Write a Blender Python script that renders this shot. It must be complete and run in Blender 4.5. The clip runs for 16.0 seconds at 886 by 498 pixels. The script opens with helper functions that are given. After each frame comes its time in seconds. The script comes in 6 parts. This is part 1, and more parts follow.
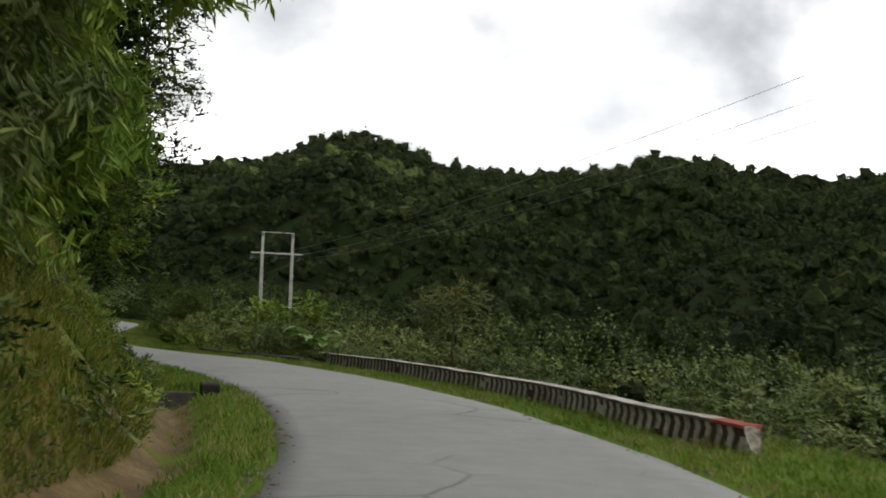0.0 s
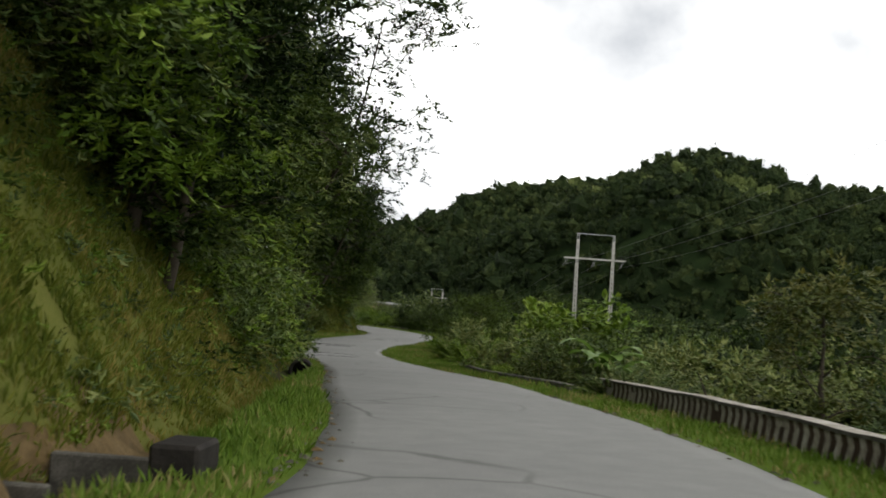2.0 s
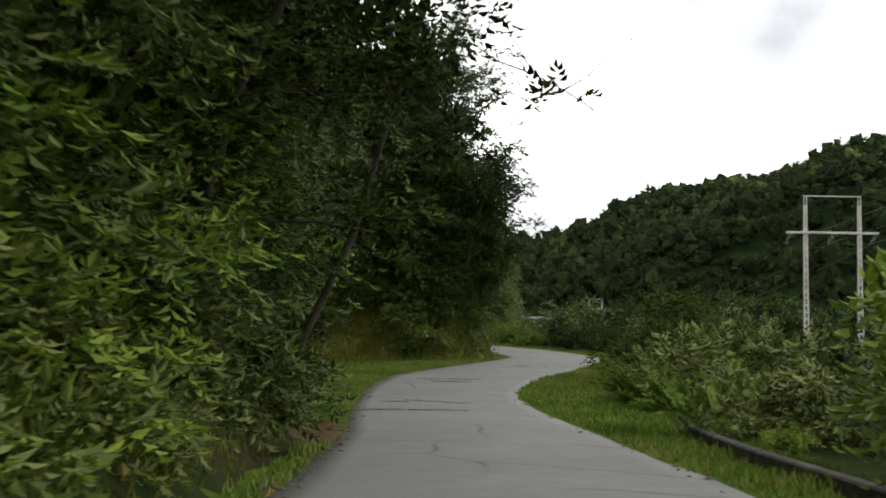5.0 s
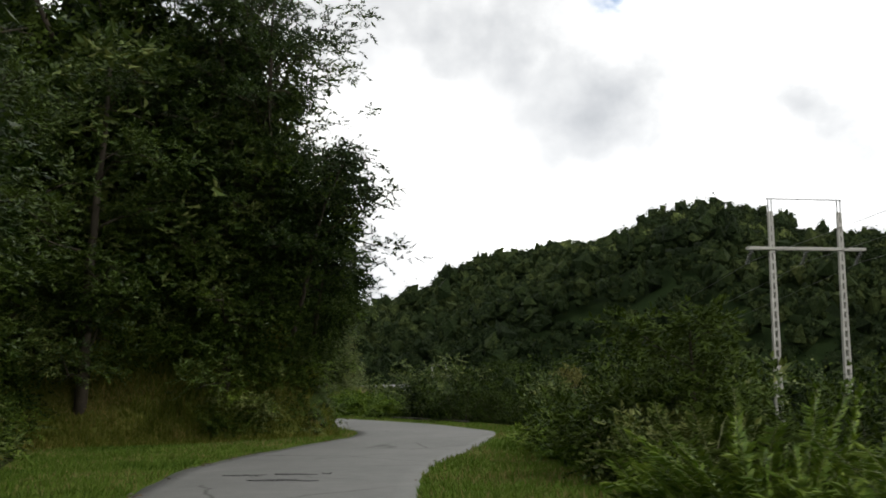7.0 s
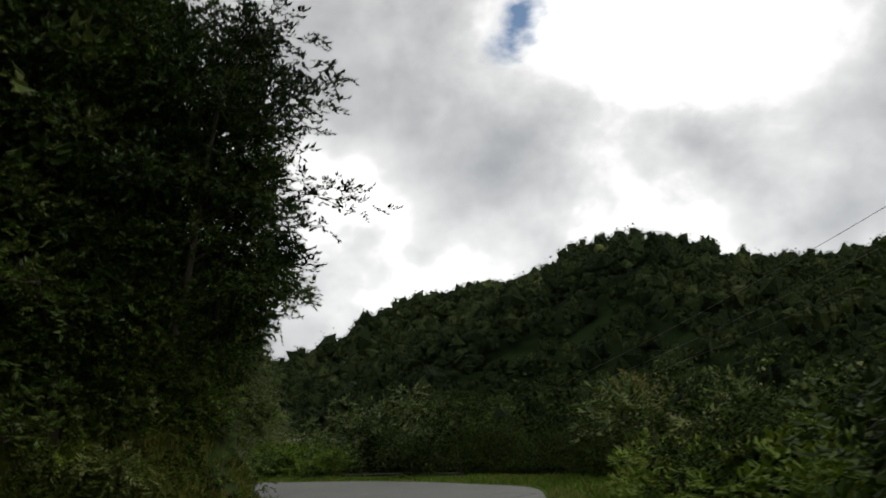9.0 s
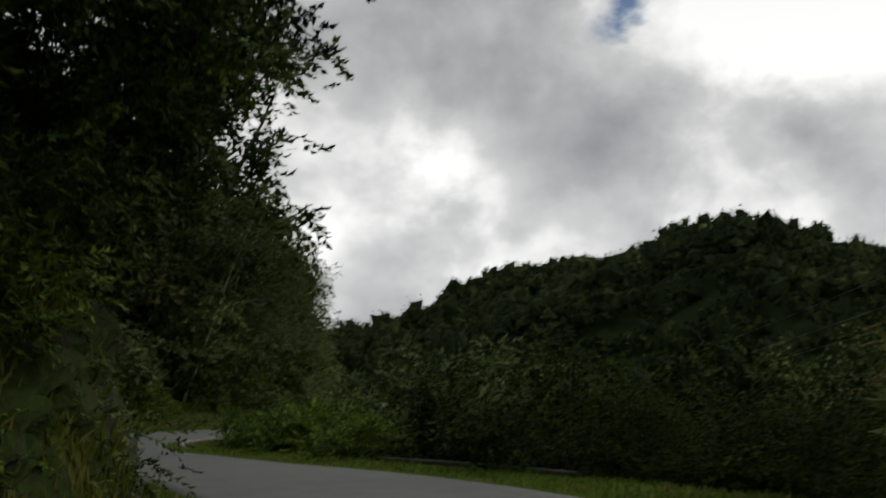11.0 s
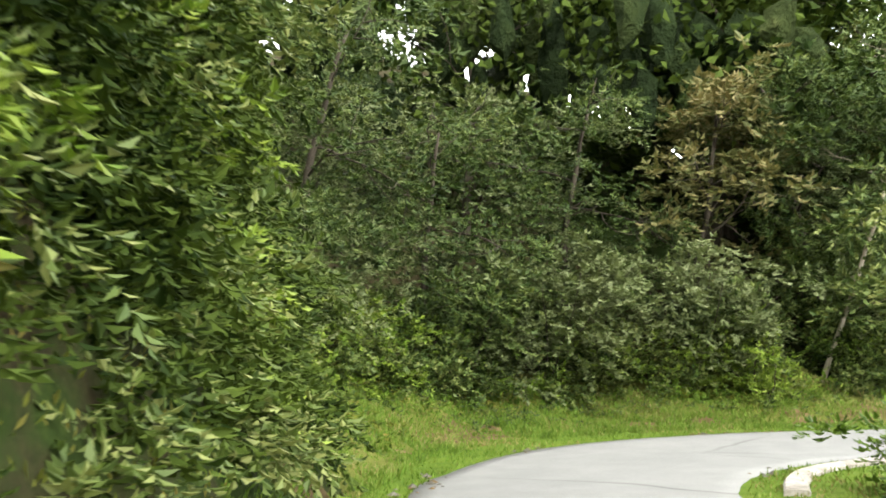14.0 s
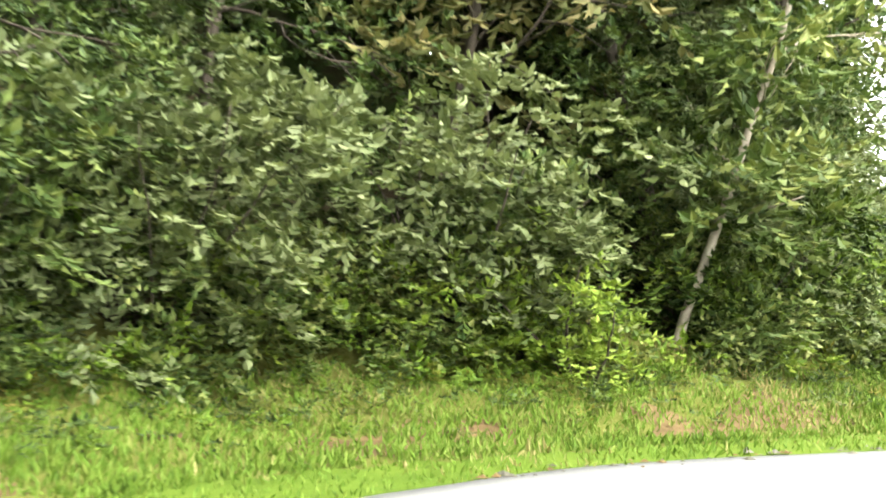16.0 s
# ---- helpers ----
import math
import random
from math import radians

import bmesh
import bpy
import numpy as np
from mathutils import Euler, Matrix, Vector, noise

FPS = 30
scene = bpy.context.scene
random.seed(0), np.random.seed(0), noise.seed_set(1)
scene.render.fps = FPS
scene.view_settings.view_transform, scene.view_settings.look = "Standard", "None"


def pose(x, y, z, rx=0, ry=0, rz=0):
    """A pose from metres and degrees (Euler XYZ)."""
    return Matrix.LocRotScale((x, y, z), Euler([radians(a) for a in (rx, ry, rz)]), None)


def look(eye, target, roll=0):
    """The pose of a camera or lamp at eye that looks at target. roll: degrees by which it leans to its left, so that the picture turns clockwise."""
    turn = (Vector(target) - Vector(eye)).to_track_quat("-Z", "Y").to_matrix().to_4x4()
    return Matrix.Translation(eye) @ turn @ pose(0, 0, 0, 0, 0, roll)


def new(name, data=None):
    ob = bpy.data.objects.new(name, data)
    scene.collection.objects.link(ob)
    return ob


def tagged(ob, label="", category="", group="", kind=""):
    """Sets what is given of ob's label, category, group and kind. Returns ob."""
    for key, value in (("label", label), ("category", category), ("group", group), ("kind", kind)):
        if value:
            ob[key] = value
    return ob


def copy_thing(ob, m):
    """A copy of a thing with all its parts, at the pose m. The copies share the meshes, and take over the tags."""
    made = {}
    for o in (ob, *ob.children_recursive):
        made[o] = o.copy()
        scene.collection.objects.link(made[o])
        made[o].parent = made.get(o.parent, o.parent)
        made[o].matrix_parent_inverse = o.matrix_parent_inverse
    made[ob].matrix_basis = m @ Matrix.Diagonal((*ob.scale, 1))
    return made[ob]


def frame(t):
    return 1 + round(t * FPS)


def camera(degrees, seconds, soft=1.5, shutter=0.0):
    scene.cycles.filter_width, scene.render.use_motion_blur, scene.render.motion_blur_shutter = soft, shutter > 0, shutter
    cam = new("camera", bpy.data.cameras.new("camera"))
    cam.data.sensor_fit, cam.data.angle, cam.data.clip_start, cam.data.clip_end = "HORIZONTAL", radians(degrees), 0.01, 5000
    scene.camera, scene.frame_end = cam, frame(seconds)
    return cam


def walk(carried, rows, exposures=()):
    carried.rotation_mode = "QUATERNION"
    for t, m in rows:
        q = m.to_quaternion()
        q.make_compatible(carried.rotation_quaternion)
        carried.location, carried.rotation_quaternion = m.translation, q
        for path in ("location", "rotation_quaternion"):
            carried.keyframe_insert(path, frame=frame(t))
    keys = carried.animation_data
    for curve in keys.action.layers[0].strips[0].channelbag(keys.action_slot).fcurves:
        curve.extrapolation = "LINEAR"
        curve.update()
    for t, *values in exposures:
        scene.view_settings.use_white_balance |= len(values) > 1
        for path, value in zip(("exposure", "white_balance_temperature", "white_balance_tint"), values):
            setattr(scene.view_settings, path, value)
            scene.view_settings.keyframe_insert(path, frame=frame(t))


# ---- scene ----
cam = camera(42.6, 16.0, soft=1.8, shutter=0.25)
PATH = [
    (0, (0.0, 0.0, 0.0), (-0.007, 1.998, 0.085), 2.0),
    (0.5, (0.636, 4.79, -0.267), (0.456, 6.78, -0.174), 3.6),
    (1, (0.895, 9.632, -0.557), (0.527, 11.596, -0.474), 1.9),
    (1.5, (0.557, 14.528, -0.775), (0.054, 16.462, -0.689), 3.1),
    (2, (-0.154, 19.384, -0.91), (-0.76, 21.287, -0.811), 3.6),
    (2.5, (-1.235, 24.117, -0.992), (-1.944, 25.982, -0.856), 2.5),
    (3, (-2.528, 28.699, -1.046), (-3.358, 30.516, -0.944), 2.6),
    (3.5, (-4.135, 33.389, -1.145), (-4.979, 35.197, -1.004), 4.0),
    (3.7, (-4.815, 35.268, -1.173), (-5.659, 37.075, -1.018), 3.5),
    (4.4, (-7.404, 41.897, -1.299), (-8.238, 43.71, -1.169), 1.6),
    (5.1, (-10.226, 48.676, -1.458), (-11.087, 50.477, -1.334), 0.4),
    (5.8, (-13.259, 55.619, -1.636), (-14.181, 57.388, -1.497), -0.4),
    (6, (-14.166, 57.616, -1.692), (-15.039, 59.408, -1.533), -0.8),
    (6.5, (-16.55, 62.513, -1.87), (-17.196, 64.392, -1.642), 0.4),
    (7, (-19.022, 67.279, -2.098), (-19.586, 69.181, -1.846), -0.7),
    (7.5, (-21.409, 72.305, -2.261), (-21.938, 74.216, -1.993), -1.4),
    (8, (-23.599, 77.55, -2.407), (-24.098, 79.471, -2.158), -1.4),
    (8.5, (-25.64, 82.792, -2.487), (-26.076, 84.717, -2.164), -3.9),
    (8.7, (-26.354, 84.814, -2.505), (-26.743, 86.744, -2.15), -5.3),
    (9.4, (-28.356, 91.455, -2.526), (-28.803, 93.381, -2.226), -2.6),
    (10.1, (-29.983, 97.6, -2.565), (-30.463, 99.519, -2.272), -1.2),
    (10.8, (-31.339, 103.563, -2.612), (-31.84, 105.471, -2.28), -0.9),
    (11, (-31.672, 105.267, -2.6), (-32.239, 107.161, -2.3), -0.5),
    (11.5, (-32.52, 109.478, -2.503), (-33.325, 111.305, -2.383), -0.4),
    (12, (-33.921, 113.278, -2.333), (-34.933, 114.998, -2.212), 0.3),
    (12.5, (-35.445, 116.788, -2.199), (-36.667, 118.354, -1.967), 1.5),
    (13, (-37.346, 119.833, -2.159), (-38.695, 121.29, -1.917), 0.7),
    (13.5, (-39.494, 122.593, -2.169), (-40.969, 123.921, -1.917), 0.1),
    (14, (-41.734, 124.996, -2.154), (-43.249, 126.278, -1.904), 0.7),
    (14.5, (-44.323, 127.537, -2.007), (-45.818, 128.854, -1.832), -2.3),
    (15, (-47.02, 130.29, -1.898), (-48.449, 131.675, -1.699), -0.2),
    (15.5, (-49.442, 133.21, -1.867), (-50.683, 134.762, -1.637), 0.9),
    (16, (-51.734, 136.251, -1.915), (-52.829, 137.914, -1.728), 0.9),
]
walk(cam, [(t, look(eye, target, roll)) for t, eye, target, roll in PATH],
     exposures=[(0.0, -0.68), (2.0, -0.62), (3.5, -0.55), (6.0, -0.45), (7.0, -0.78), (8.0, -1.2), (8.5, -1.28), (10.8, -1.9), (11.0, -1.85), (11.5, -1.75), (12.0, -1.2), (12.5, -0.62), (13.0, 0.22), (13.5, 0.98), (14.0, 1.6), (14.5, 1.88), (15.0, 2.25), (15.5, 2.48), (16.0, 2.5)])

# ---- sky and light: bright broken overcast ----
SUN_AZ, SUN_EL = 108.0, 50.0
world = bpy.data.worlds.new("sky")
scene.world = world
world.use_nodes = True
wn, wl = world.node_tree.nodes, world.node_tree.links
wn.clear()


def wnode(kind, **values):
    n = wn.new(kind)
    for k, v in values.items():
        n.inputs[k].default_value = v
    return n


w_geo = wn.new("ShaderNodeTexCoord")
w_sky = wn.new("ShaderNodeTexSky")
w_sky.sky_type, w_sky.sun_disc = "NISHITA", False
w_sky.sun_elevation, w_sky.sun_rotation = radians(SUN_EL), radians(SUN_AZ)
w_map = wn.new("ShaderNodeMapping")
w_map.inputs["Scale"].default_value = (1.0, 1.0, 1.2)
wl.new(w_geo.outputs["Generated"], w_map.inputs["Vector"])
w_big = wnode("ShaderNodeTexNoise", Scale=3.4, Detail=6.0, Roughness=0.5, Distortion=0.1)
w_fine = wnode("ShaderNodeTexNoise", Scale=7.5, Detail=6.0, Roughness=0.55, Distortion=0.15)
for n in (w_big, w_fine):
    wl.new(w_map.outputs["Vector"], n.inputs["Vector"])
w_sum = wn.new("ShaderNodeMath")
w_sum.operation = "MULTIPLY_ADD"
w_sum.inputs[1].default_value = 0.4
wl.new(w_fine.outputs["Fac"], w_sum.inputs[0])
wl.new(w_big.outputs["Fac"], w_sum.inputs[2])
w_cloud = wn.new("ShaderNodeValToRGB")
for _ in range(3):
    w_cloud.color_ramp.elements.new(0.5)
for e, (at, tint) in zip(w_cloud.color_ramp.elements, [(0.40, (0.45, 0.49, 0.54)), (0.52, (0.85, 0.88, 0.92)), (0.60, (1.16, 1.18, 1.2)), (0.68, (1.6, 1.61, 1.61)), (0.79, (2.9, 2.9, 2.86))]):
    e.position, e.color = at, (*tint, 1)
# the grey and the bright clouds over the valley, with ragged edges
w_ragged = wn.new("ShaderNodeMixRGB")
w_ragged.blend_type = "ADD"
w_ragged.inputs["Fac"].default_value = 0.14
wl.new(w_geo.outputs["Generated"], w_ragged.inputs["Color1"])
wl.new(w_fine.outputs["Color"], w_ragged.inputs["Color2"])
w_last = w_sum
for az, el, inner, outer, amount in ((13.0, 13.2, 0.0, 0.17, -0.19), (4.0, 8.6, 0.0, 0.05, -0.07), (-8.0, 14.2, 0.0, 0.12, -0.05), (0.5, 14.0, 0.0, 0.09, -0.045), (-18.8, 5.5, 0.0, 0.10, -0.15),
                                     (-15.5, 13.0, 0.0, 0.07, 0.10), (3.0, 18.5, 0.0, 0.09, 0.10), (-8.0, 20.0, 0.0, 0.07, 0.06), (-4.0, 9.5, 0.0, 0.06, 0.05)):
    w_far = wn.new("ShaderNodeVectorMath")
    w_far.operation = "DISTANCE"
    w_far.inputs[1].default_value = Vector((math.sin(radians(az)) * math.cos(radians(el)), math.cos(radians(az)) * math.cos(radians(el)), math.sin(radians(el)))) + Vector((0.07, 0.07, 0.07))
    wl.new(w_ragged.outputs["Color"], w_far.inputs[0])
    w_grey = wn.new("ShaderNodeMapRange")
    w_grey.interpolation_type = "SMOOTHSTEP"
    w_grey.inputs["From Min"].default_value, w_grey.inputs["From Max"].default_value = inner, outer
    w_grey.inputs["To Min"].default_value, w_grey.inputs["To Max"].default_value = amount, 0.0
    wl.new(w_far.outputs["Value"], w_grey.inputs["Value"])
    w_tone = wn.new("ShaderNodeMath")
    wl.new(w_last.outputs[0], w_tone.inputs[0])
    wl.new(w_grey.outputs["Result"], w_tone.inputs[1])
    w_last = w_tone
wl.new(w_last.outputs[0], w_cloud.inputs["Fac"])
# added to cut ground light: the sky is dimmer overhead than towards the hills
w_axes = wn.new("ShaderNodeSeparateXYZ")
wl.new(w_geo.outputs["Generated"], w_axes.inputs[0])
w_dim = wn.new("ShaderNodeMapRange")
w_dim.inputs["From Min"].default_value, w_dim.inputs["From Max"].default_value = 0.15, 0.75
w_dim.inputs["To Min"].default_value, w_dim.inputs["To Max"].default_value = 1.5, 0.62
wl.new(w_axes.outputs["Z"], w_dim.inputs["Value"])
w_dimmed = wn.new("ShaderNodeMixRGB")
w_dimmed.blend_type = "MULTIPLY"
w_dimmed.inputs["Fac"].default_value = 1.0
wl.new(w_cloud.outputs["Color"], w_dimmed.inputs["Color1"])
wl.new(w_dim.outputs["Result"], w_dimmed.inputs["Color2"])
# a gap in the cloud
GAP_DIR = Vector((-0.125, 0.932, 0.345)).normalized() + Vector((0.08, 0.08, 0.08))
w_gap = wn.new("ShaderNodeVectorMath")
w_gap.operation = "DISTANCE"
w_gap.inputs[1].default_value = GAP_DIR
w_warp = wn.new("ShaderNodeMixRGB")
w_warp.blend_type = "ADD"
w_warp.inputs["Fac"].default_value = 0.16
wl.new(w_geo.outputs["Generated"], w_warp.inputs["Color1"])
wl.new(w_fine.outputs["Color"], w_warp.inputs["Color2"])
wl.new(w_warp.outputs["Color"], w_gap.inputs[0])
w_open = wn.new("ShaderNodeValToRGB")
w_open.color_ramp.elements[0].position, w_open.color_ramp.elements[0].color = 0.012, (1, 1, 1, 1)
w_open.color_ramp.elements[1].position, w_open.color_ramp.elements[1].color = 0.025, (0, 0, 0, 1)
wl.new(w_gap.outputs["Value"], w_open.inputs["Fac"])
w_blue = wn.new("ShaderNodeMixRGB")
w_blue.blend_type = "MULTIPLY"
w_blue.inputs["Fac"].default_value = 1.0
w_blue.inputs["Color2"].default_value = (0.3, 0.3, 0.3, 1)
wl.new(w_sky.outputs["Color"], w_blue.inputs["Color1"])
w_mix = wn.new("ShaderNodeMixRGB")
wl.new(w_open.outputs["Color"], w_mix.inputs["Fac"])
wl.new(w_dimmed.outputs["Color"], w_mix.inputs["Color1"])
wl.new(w_blue.outputs["Color"], w_mix.inputs["Color2"])
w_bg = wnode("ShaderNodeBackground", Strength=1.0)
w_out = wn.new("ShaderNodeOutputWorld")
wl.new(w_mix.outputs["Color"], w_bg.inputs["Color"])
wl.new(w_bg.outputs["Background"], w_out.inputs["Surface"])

sun = new("sun", bpy.data.lights.new("sun", "SUN"))
sun.data.energy, sun.data.angle, sun.data.color = 1.9, radians(12), (1.0, 0.96, 0.9)
sun.matrix_basis = look((0, 0, 60), (-60 * math.sin(radians(SUN_AZ)), -60 * math.cos(radians(SUN_AZ)), 60 - 60 * math.tan(radians(SUN_EL))))

# ---- materials ----
def material(name):
    m = bpy.data.materials.new(name)
    m.use_nodes = True
    nt = m.node_tree
    nt.nodes.clear()
    out = nt.nodes.new("ShaderNodeOutputMaterial")
    return m, nt, out


def node(nt, kind, links=None, **values):
    n = nt.nodes.new(kind)
    for k, v in values.items():
        n.inputs[k].default_value = v
    for k, v in (links or {}).items():
        nt.links.new(v, n.inputs[k])
    return n


def ramp(nt, fac, stops):
    r = nt.nodes.new("ShaderNodeValToRGB")
    el = r.color_ramp.elements
    while len(el) < len(stops):
        el.new(0.5)
    for e, (p, c) in zip(el, stops):
        e.position, e.color = p, (*c, 1)
    nt.links.new(fac, r.inputs["Fac"])
    return r.outputs["Color"]


def mixc(nt, fac, a, b, blend="MIX"):
    n = nt.nodes.new("ShaderNodeMixRGB")
    n.blend_type = blend
    for k, v in (("Fac", fac), ("Color1", a), ("Color2", b)):
        if isinstance(v, (int, float)):
            n.inputs[k].default_value = v
        elif isinstance(v, tuple):
            n.inputs[k].default_value = (*v, 1)
        else:
            nt.links.new(v, n.inputs[k])
    return n.outputs["Color"]


def coords(nt):
    return nt.nodes.new("ShaderNodeNewGeometry").outputs["Position"]


def tex(nt, vec, scale, detail=4.0, rough=0.55, dist=0.0):
    return node(nt, "ShaderNodeTexNoise", {"Vector": vec}, Scale=scale, Detail=detail, Roughness=rough, Distortion=dist).outputs["Fac"]


def bump(nt, height, strength, distance):
    return node(nt, "ShaderNodeBump", {"Height": height}, Strength=strength, Distance=distance).outputs["Normal"]


def leaf_material(name, stops, gloss=0.52, through_light=0.3, patch=0.12, by_object=False, shine=0.17):
    """Leaves: each leaf has its own green; large drifts of hue across the growth; light comes through."""
    m, nt, out = material(name)
    geo = nt.nodes.new("ShaderNodeNewGeometry")
    rnd = geo.outputs["Random Per Island"]
    big = tex(nt, geo.outputs["Position"], patch, 3.0)
    mid = tex(nt, geo.outputs["Position"], patch * 9, 2.0)
    add = node(nt, "ShaderNodeMath", {0: rnd, 2: big}, )
    add.operation = "MULTIPLY_ADD"
    add.inputs[1].default_value = 0.45
    add2 = node(nt, "ShaderNodeMath", {0: mid, 2: add.outputs[0]})
    add2.operation = "MULTIPLY_ADD"
    add2.inputs[1].default_value = 0.45
    last = add2.outputs[0]
    if by_object:
        info = nt.nodes.new("ShaderNodeObjectInfo")
        add3 = node(nt, "ShaderNodeMath", {0: info.outputs["Random"], 2: last})
        add3.operation = "MULTIPLY_ADD"
        add3.inputs[1].default_value = 0.3
        last = node(nt, "ShaderNodeMath", {0: add3.outputs[0]})
        last.operation = "SUBTRACT"
        last.inputs[1].default_value = 0.15
        last = last.outputs[0]
    span = node(nt, "ShaderNodeMapRange", {"Value": last})
    span.inputs["From Min"].default_value, span.inputs["From Max"].default_value = 0.45, 1.2
    col = ramp(nt, span.outputs["Result"], stops)
    p = node(nt, "ShaderNodeBsdfPrincipled", {"Base Color": col}, Roughness=gloss)
    p.inputs["Specular IOR Level"].default_value = shine
    tr = node(nt, "ShaderNodeBsdfTranslucent", {"Color": mixc(nt, 1.0, col, (1.0, 1.0, 0.7), "MULTIPLY")})
    mx = node(nt, "ShaderNodeMixShader", {1: p.outputs[0], 2: tr.outputs[0]}, Fac=through_light)
    nt.links.new(mx.outputs[0], out.inputs["Surface"])
    return m


def plain_material(name, stops, scale, rough=0.85, bump_scale=20.0, bump_h=0.01, detail=6.0, metal=0.0):
    m, nt, out = material(name)
    pos = coords(nt)
    big, fine = tex(nt, pos, scale, detail), tex(nt, pos, bump_scale, 6.0, 0.65)
    blend = mixc(nt, 0.4, big, fine)
    col = ramp(nt, blend, stops)
    p = node(nt, "ShaderNodeBsdfPrincipled", {"Base Color": col, "Normal": bump(nt, fine, 0.7, bump_h)}, Roughness=rough, Metallic=metal)
    p.inputs["Specular IOR Level"].default_value = 0.15 if rough > 0.8 else 0.5
    nt.links.new(p.outputs[0], out.inputs["Surface"])
    return m


M_LEAF = leaf_material("leaf_mixed", [(0.0, (0.013, 0.026, 0.007)), (0.4, (0.042, 0.072, 0.017)), (0.75, (0.092, 0.13, 0.032)), (1.0, (0.175, 0.2, 0.06))], by_object=True, through_light=0.2)
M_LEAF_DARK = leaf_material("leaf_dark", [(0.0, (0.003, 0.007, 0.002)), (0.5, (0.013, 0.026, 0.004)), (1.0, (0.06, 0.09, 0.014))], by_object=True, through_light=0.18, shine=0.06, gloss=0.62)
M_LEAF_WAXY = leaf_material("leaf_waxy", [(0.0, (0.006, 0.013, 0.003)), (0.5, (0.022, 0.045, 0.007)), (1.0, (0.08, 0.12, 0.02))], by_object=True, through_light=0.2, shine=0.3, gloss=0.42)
M_LEAF_BRIGHT = leaf_material("leaf_bright", [(0.0, (0.034, 0.066, 0.008)), (0.5, (0.095, 0.165, 0.015)), (1.0, (0.2, 0.27, 0.04))], by_object=True, through_light=0.25)
M_LEAF_OLIVE = leaf_material("leaf_olive", [(0.0, (0.032, 0.05, 0.010)), (0.5, (0.07, 0.09, 0.018)), (1.0, (0.15, 0.14, 0.035))], by_object=True, through_light=0.2)
M_LEAF_SAGE = leaf_material("leaf_sage", [(0.0, (0.042, 0.06, 0.02)), (0.5, (0.1, 0.126, 0.048)), (1.0, (0.19, 0.22, 0.1))], by_object=True, through_light=0.25)
M_LEAF_RUST = leaf_material("leaf_rust", [(0.0, (0.045, 0.062, 0.018)), (0.5, (0.1, 0.112, 0.036)), (1.0, (0.21, 0.18, 0.075))], by_object=True, through_light=0.25)
M_GRASS = leaf_material("grass_blades", [(0.0, (0.04, 0.07, 0.012)), (0.5, (0.094, 0.164, 0.019)), (0.85, (0.142, 0.195, 0.034)), (1.0, (0.24, 0.21, 0.085))], gloss=0.6, patch=0.3, shine=0.1, through_light=0.18)
M_DRYGRASS = leaf_material("grass_slope", [(0.0, (0.045, 0.068, 0.010)), (0.45, (0.092, 0.12, 0.016)), (0.75, (0.14, 0.15, 0.026)), (1.0, (0.24, 0.2, 0.06))], gloss=0.7, patch=0.25, shine=0.06)


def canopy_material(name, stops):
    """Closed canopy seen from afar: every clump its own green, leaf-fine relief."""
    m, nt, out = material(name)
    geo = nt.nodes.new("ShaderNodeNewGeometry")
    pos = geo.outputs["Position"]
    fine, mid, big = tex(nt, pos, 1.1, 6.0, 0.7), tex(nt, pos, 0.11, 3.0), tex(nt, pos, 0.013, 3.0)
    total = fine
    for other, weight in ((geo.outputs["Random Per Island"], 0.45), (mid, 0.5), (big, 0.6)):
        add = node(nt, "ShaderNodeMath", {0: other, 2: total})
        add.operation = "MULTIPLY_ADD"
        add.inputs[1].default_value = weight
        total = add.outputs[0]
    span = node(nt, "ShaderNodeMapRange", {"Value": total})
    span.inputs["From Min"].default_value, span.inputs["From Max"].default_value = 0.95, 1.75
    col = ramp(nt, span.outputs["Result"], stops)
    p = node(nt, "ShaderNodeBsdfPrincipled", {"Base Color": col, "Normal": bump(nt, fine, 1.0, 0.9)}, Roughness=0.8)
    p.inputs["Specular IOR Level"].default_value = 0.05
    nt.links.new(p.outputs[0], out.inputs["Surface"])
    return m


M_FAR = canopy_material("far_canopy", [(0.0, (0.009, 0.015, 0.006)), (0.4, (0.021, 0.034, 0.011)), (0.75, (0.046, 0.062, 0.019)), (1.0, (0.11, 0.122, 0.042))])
M_BARK = plain_material("bark", [(0.3, (0.03, 0.024, 0.017)), (0.6, (0.075, 0.062, 0.046)), (0.8, (0.15, 0.135, 0.11))], 1.5, bump_scale=14.0, bump_h=0.02)
M_PALEBARK = plain_material("pale_bark", [(0.3, (0.13, 0.11, 0.075)), (0.6, (0.26, 0.23, 0.17)), (0.8, (0.38, 0.34, 0.27))], 2.0, bump_scale=18.0, bump_h=0.01)
M_CONC = plain_material("old_concrete", [(0.3, (0.022, 0.022, 0.018)), (0.5, (0.07, 0.066, 0.055)), (0.72, (0.19, 0.18, 0.155))], 2.2, bump_scale=30.0, bump_h=0.006)
M_POLE = plain_material("pole_concrete", [(0.25, (0.30, 0.29, 0.26)), (0.6, (0.46, 0.45, 0.41)), (0.85, (0.55, 0.54, 0.50))], 1.2, bump_scale=25.0, bump_h=0.004)
M_STEEL = plain_material("galvanised_steel", [(0.2, (0.32, 0.33, 0.33)), (0.8, (0.5, 0.5, 0.5))], 4.0, rough=0.5, bump_scale=60.0, bump_h=0.001, metal=0.4)
M_INSUL = plain_material("insulator_glass", [(0.2, (0.03, 0.035, 0.03)), (0.8, (0.08, 0.08, 0.07))], 6.0, rough=0.25, bump_scale=60.0, bump_h=0.0005)
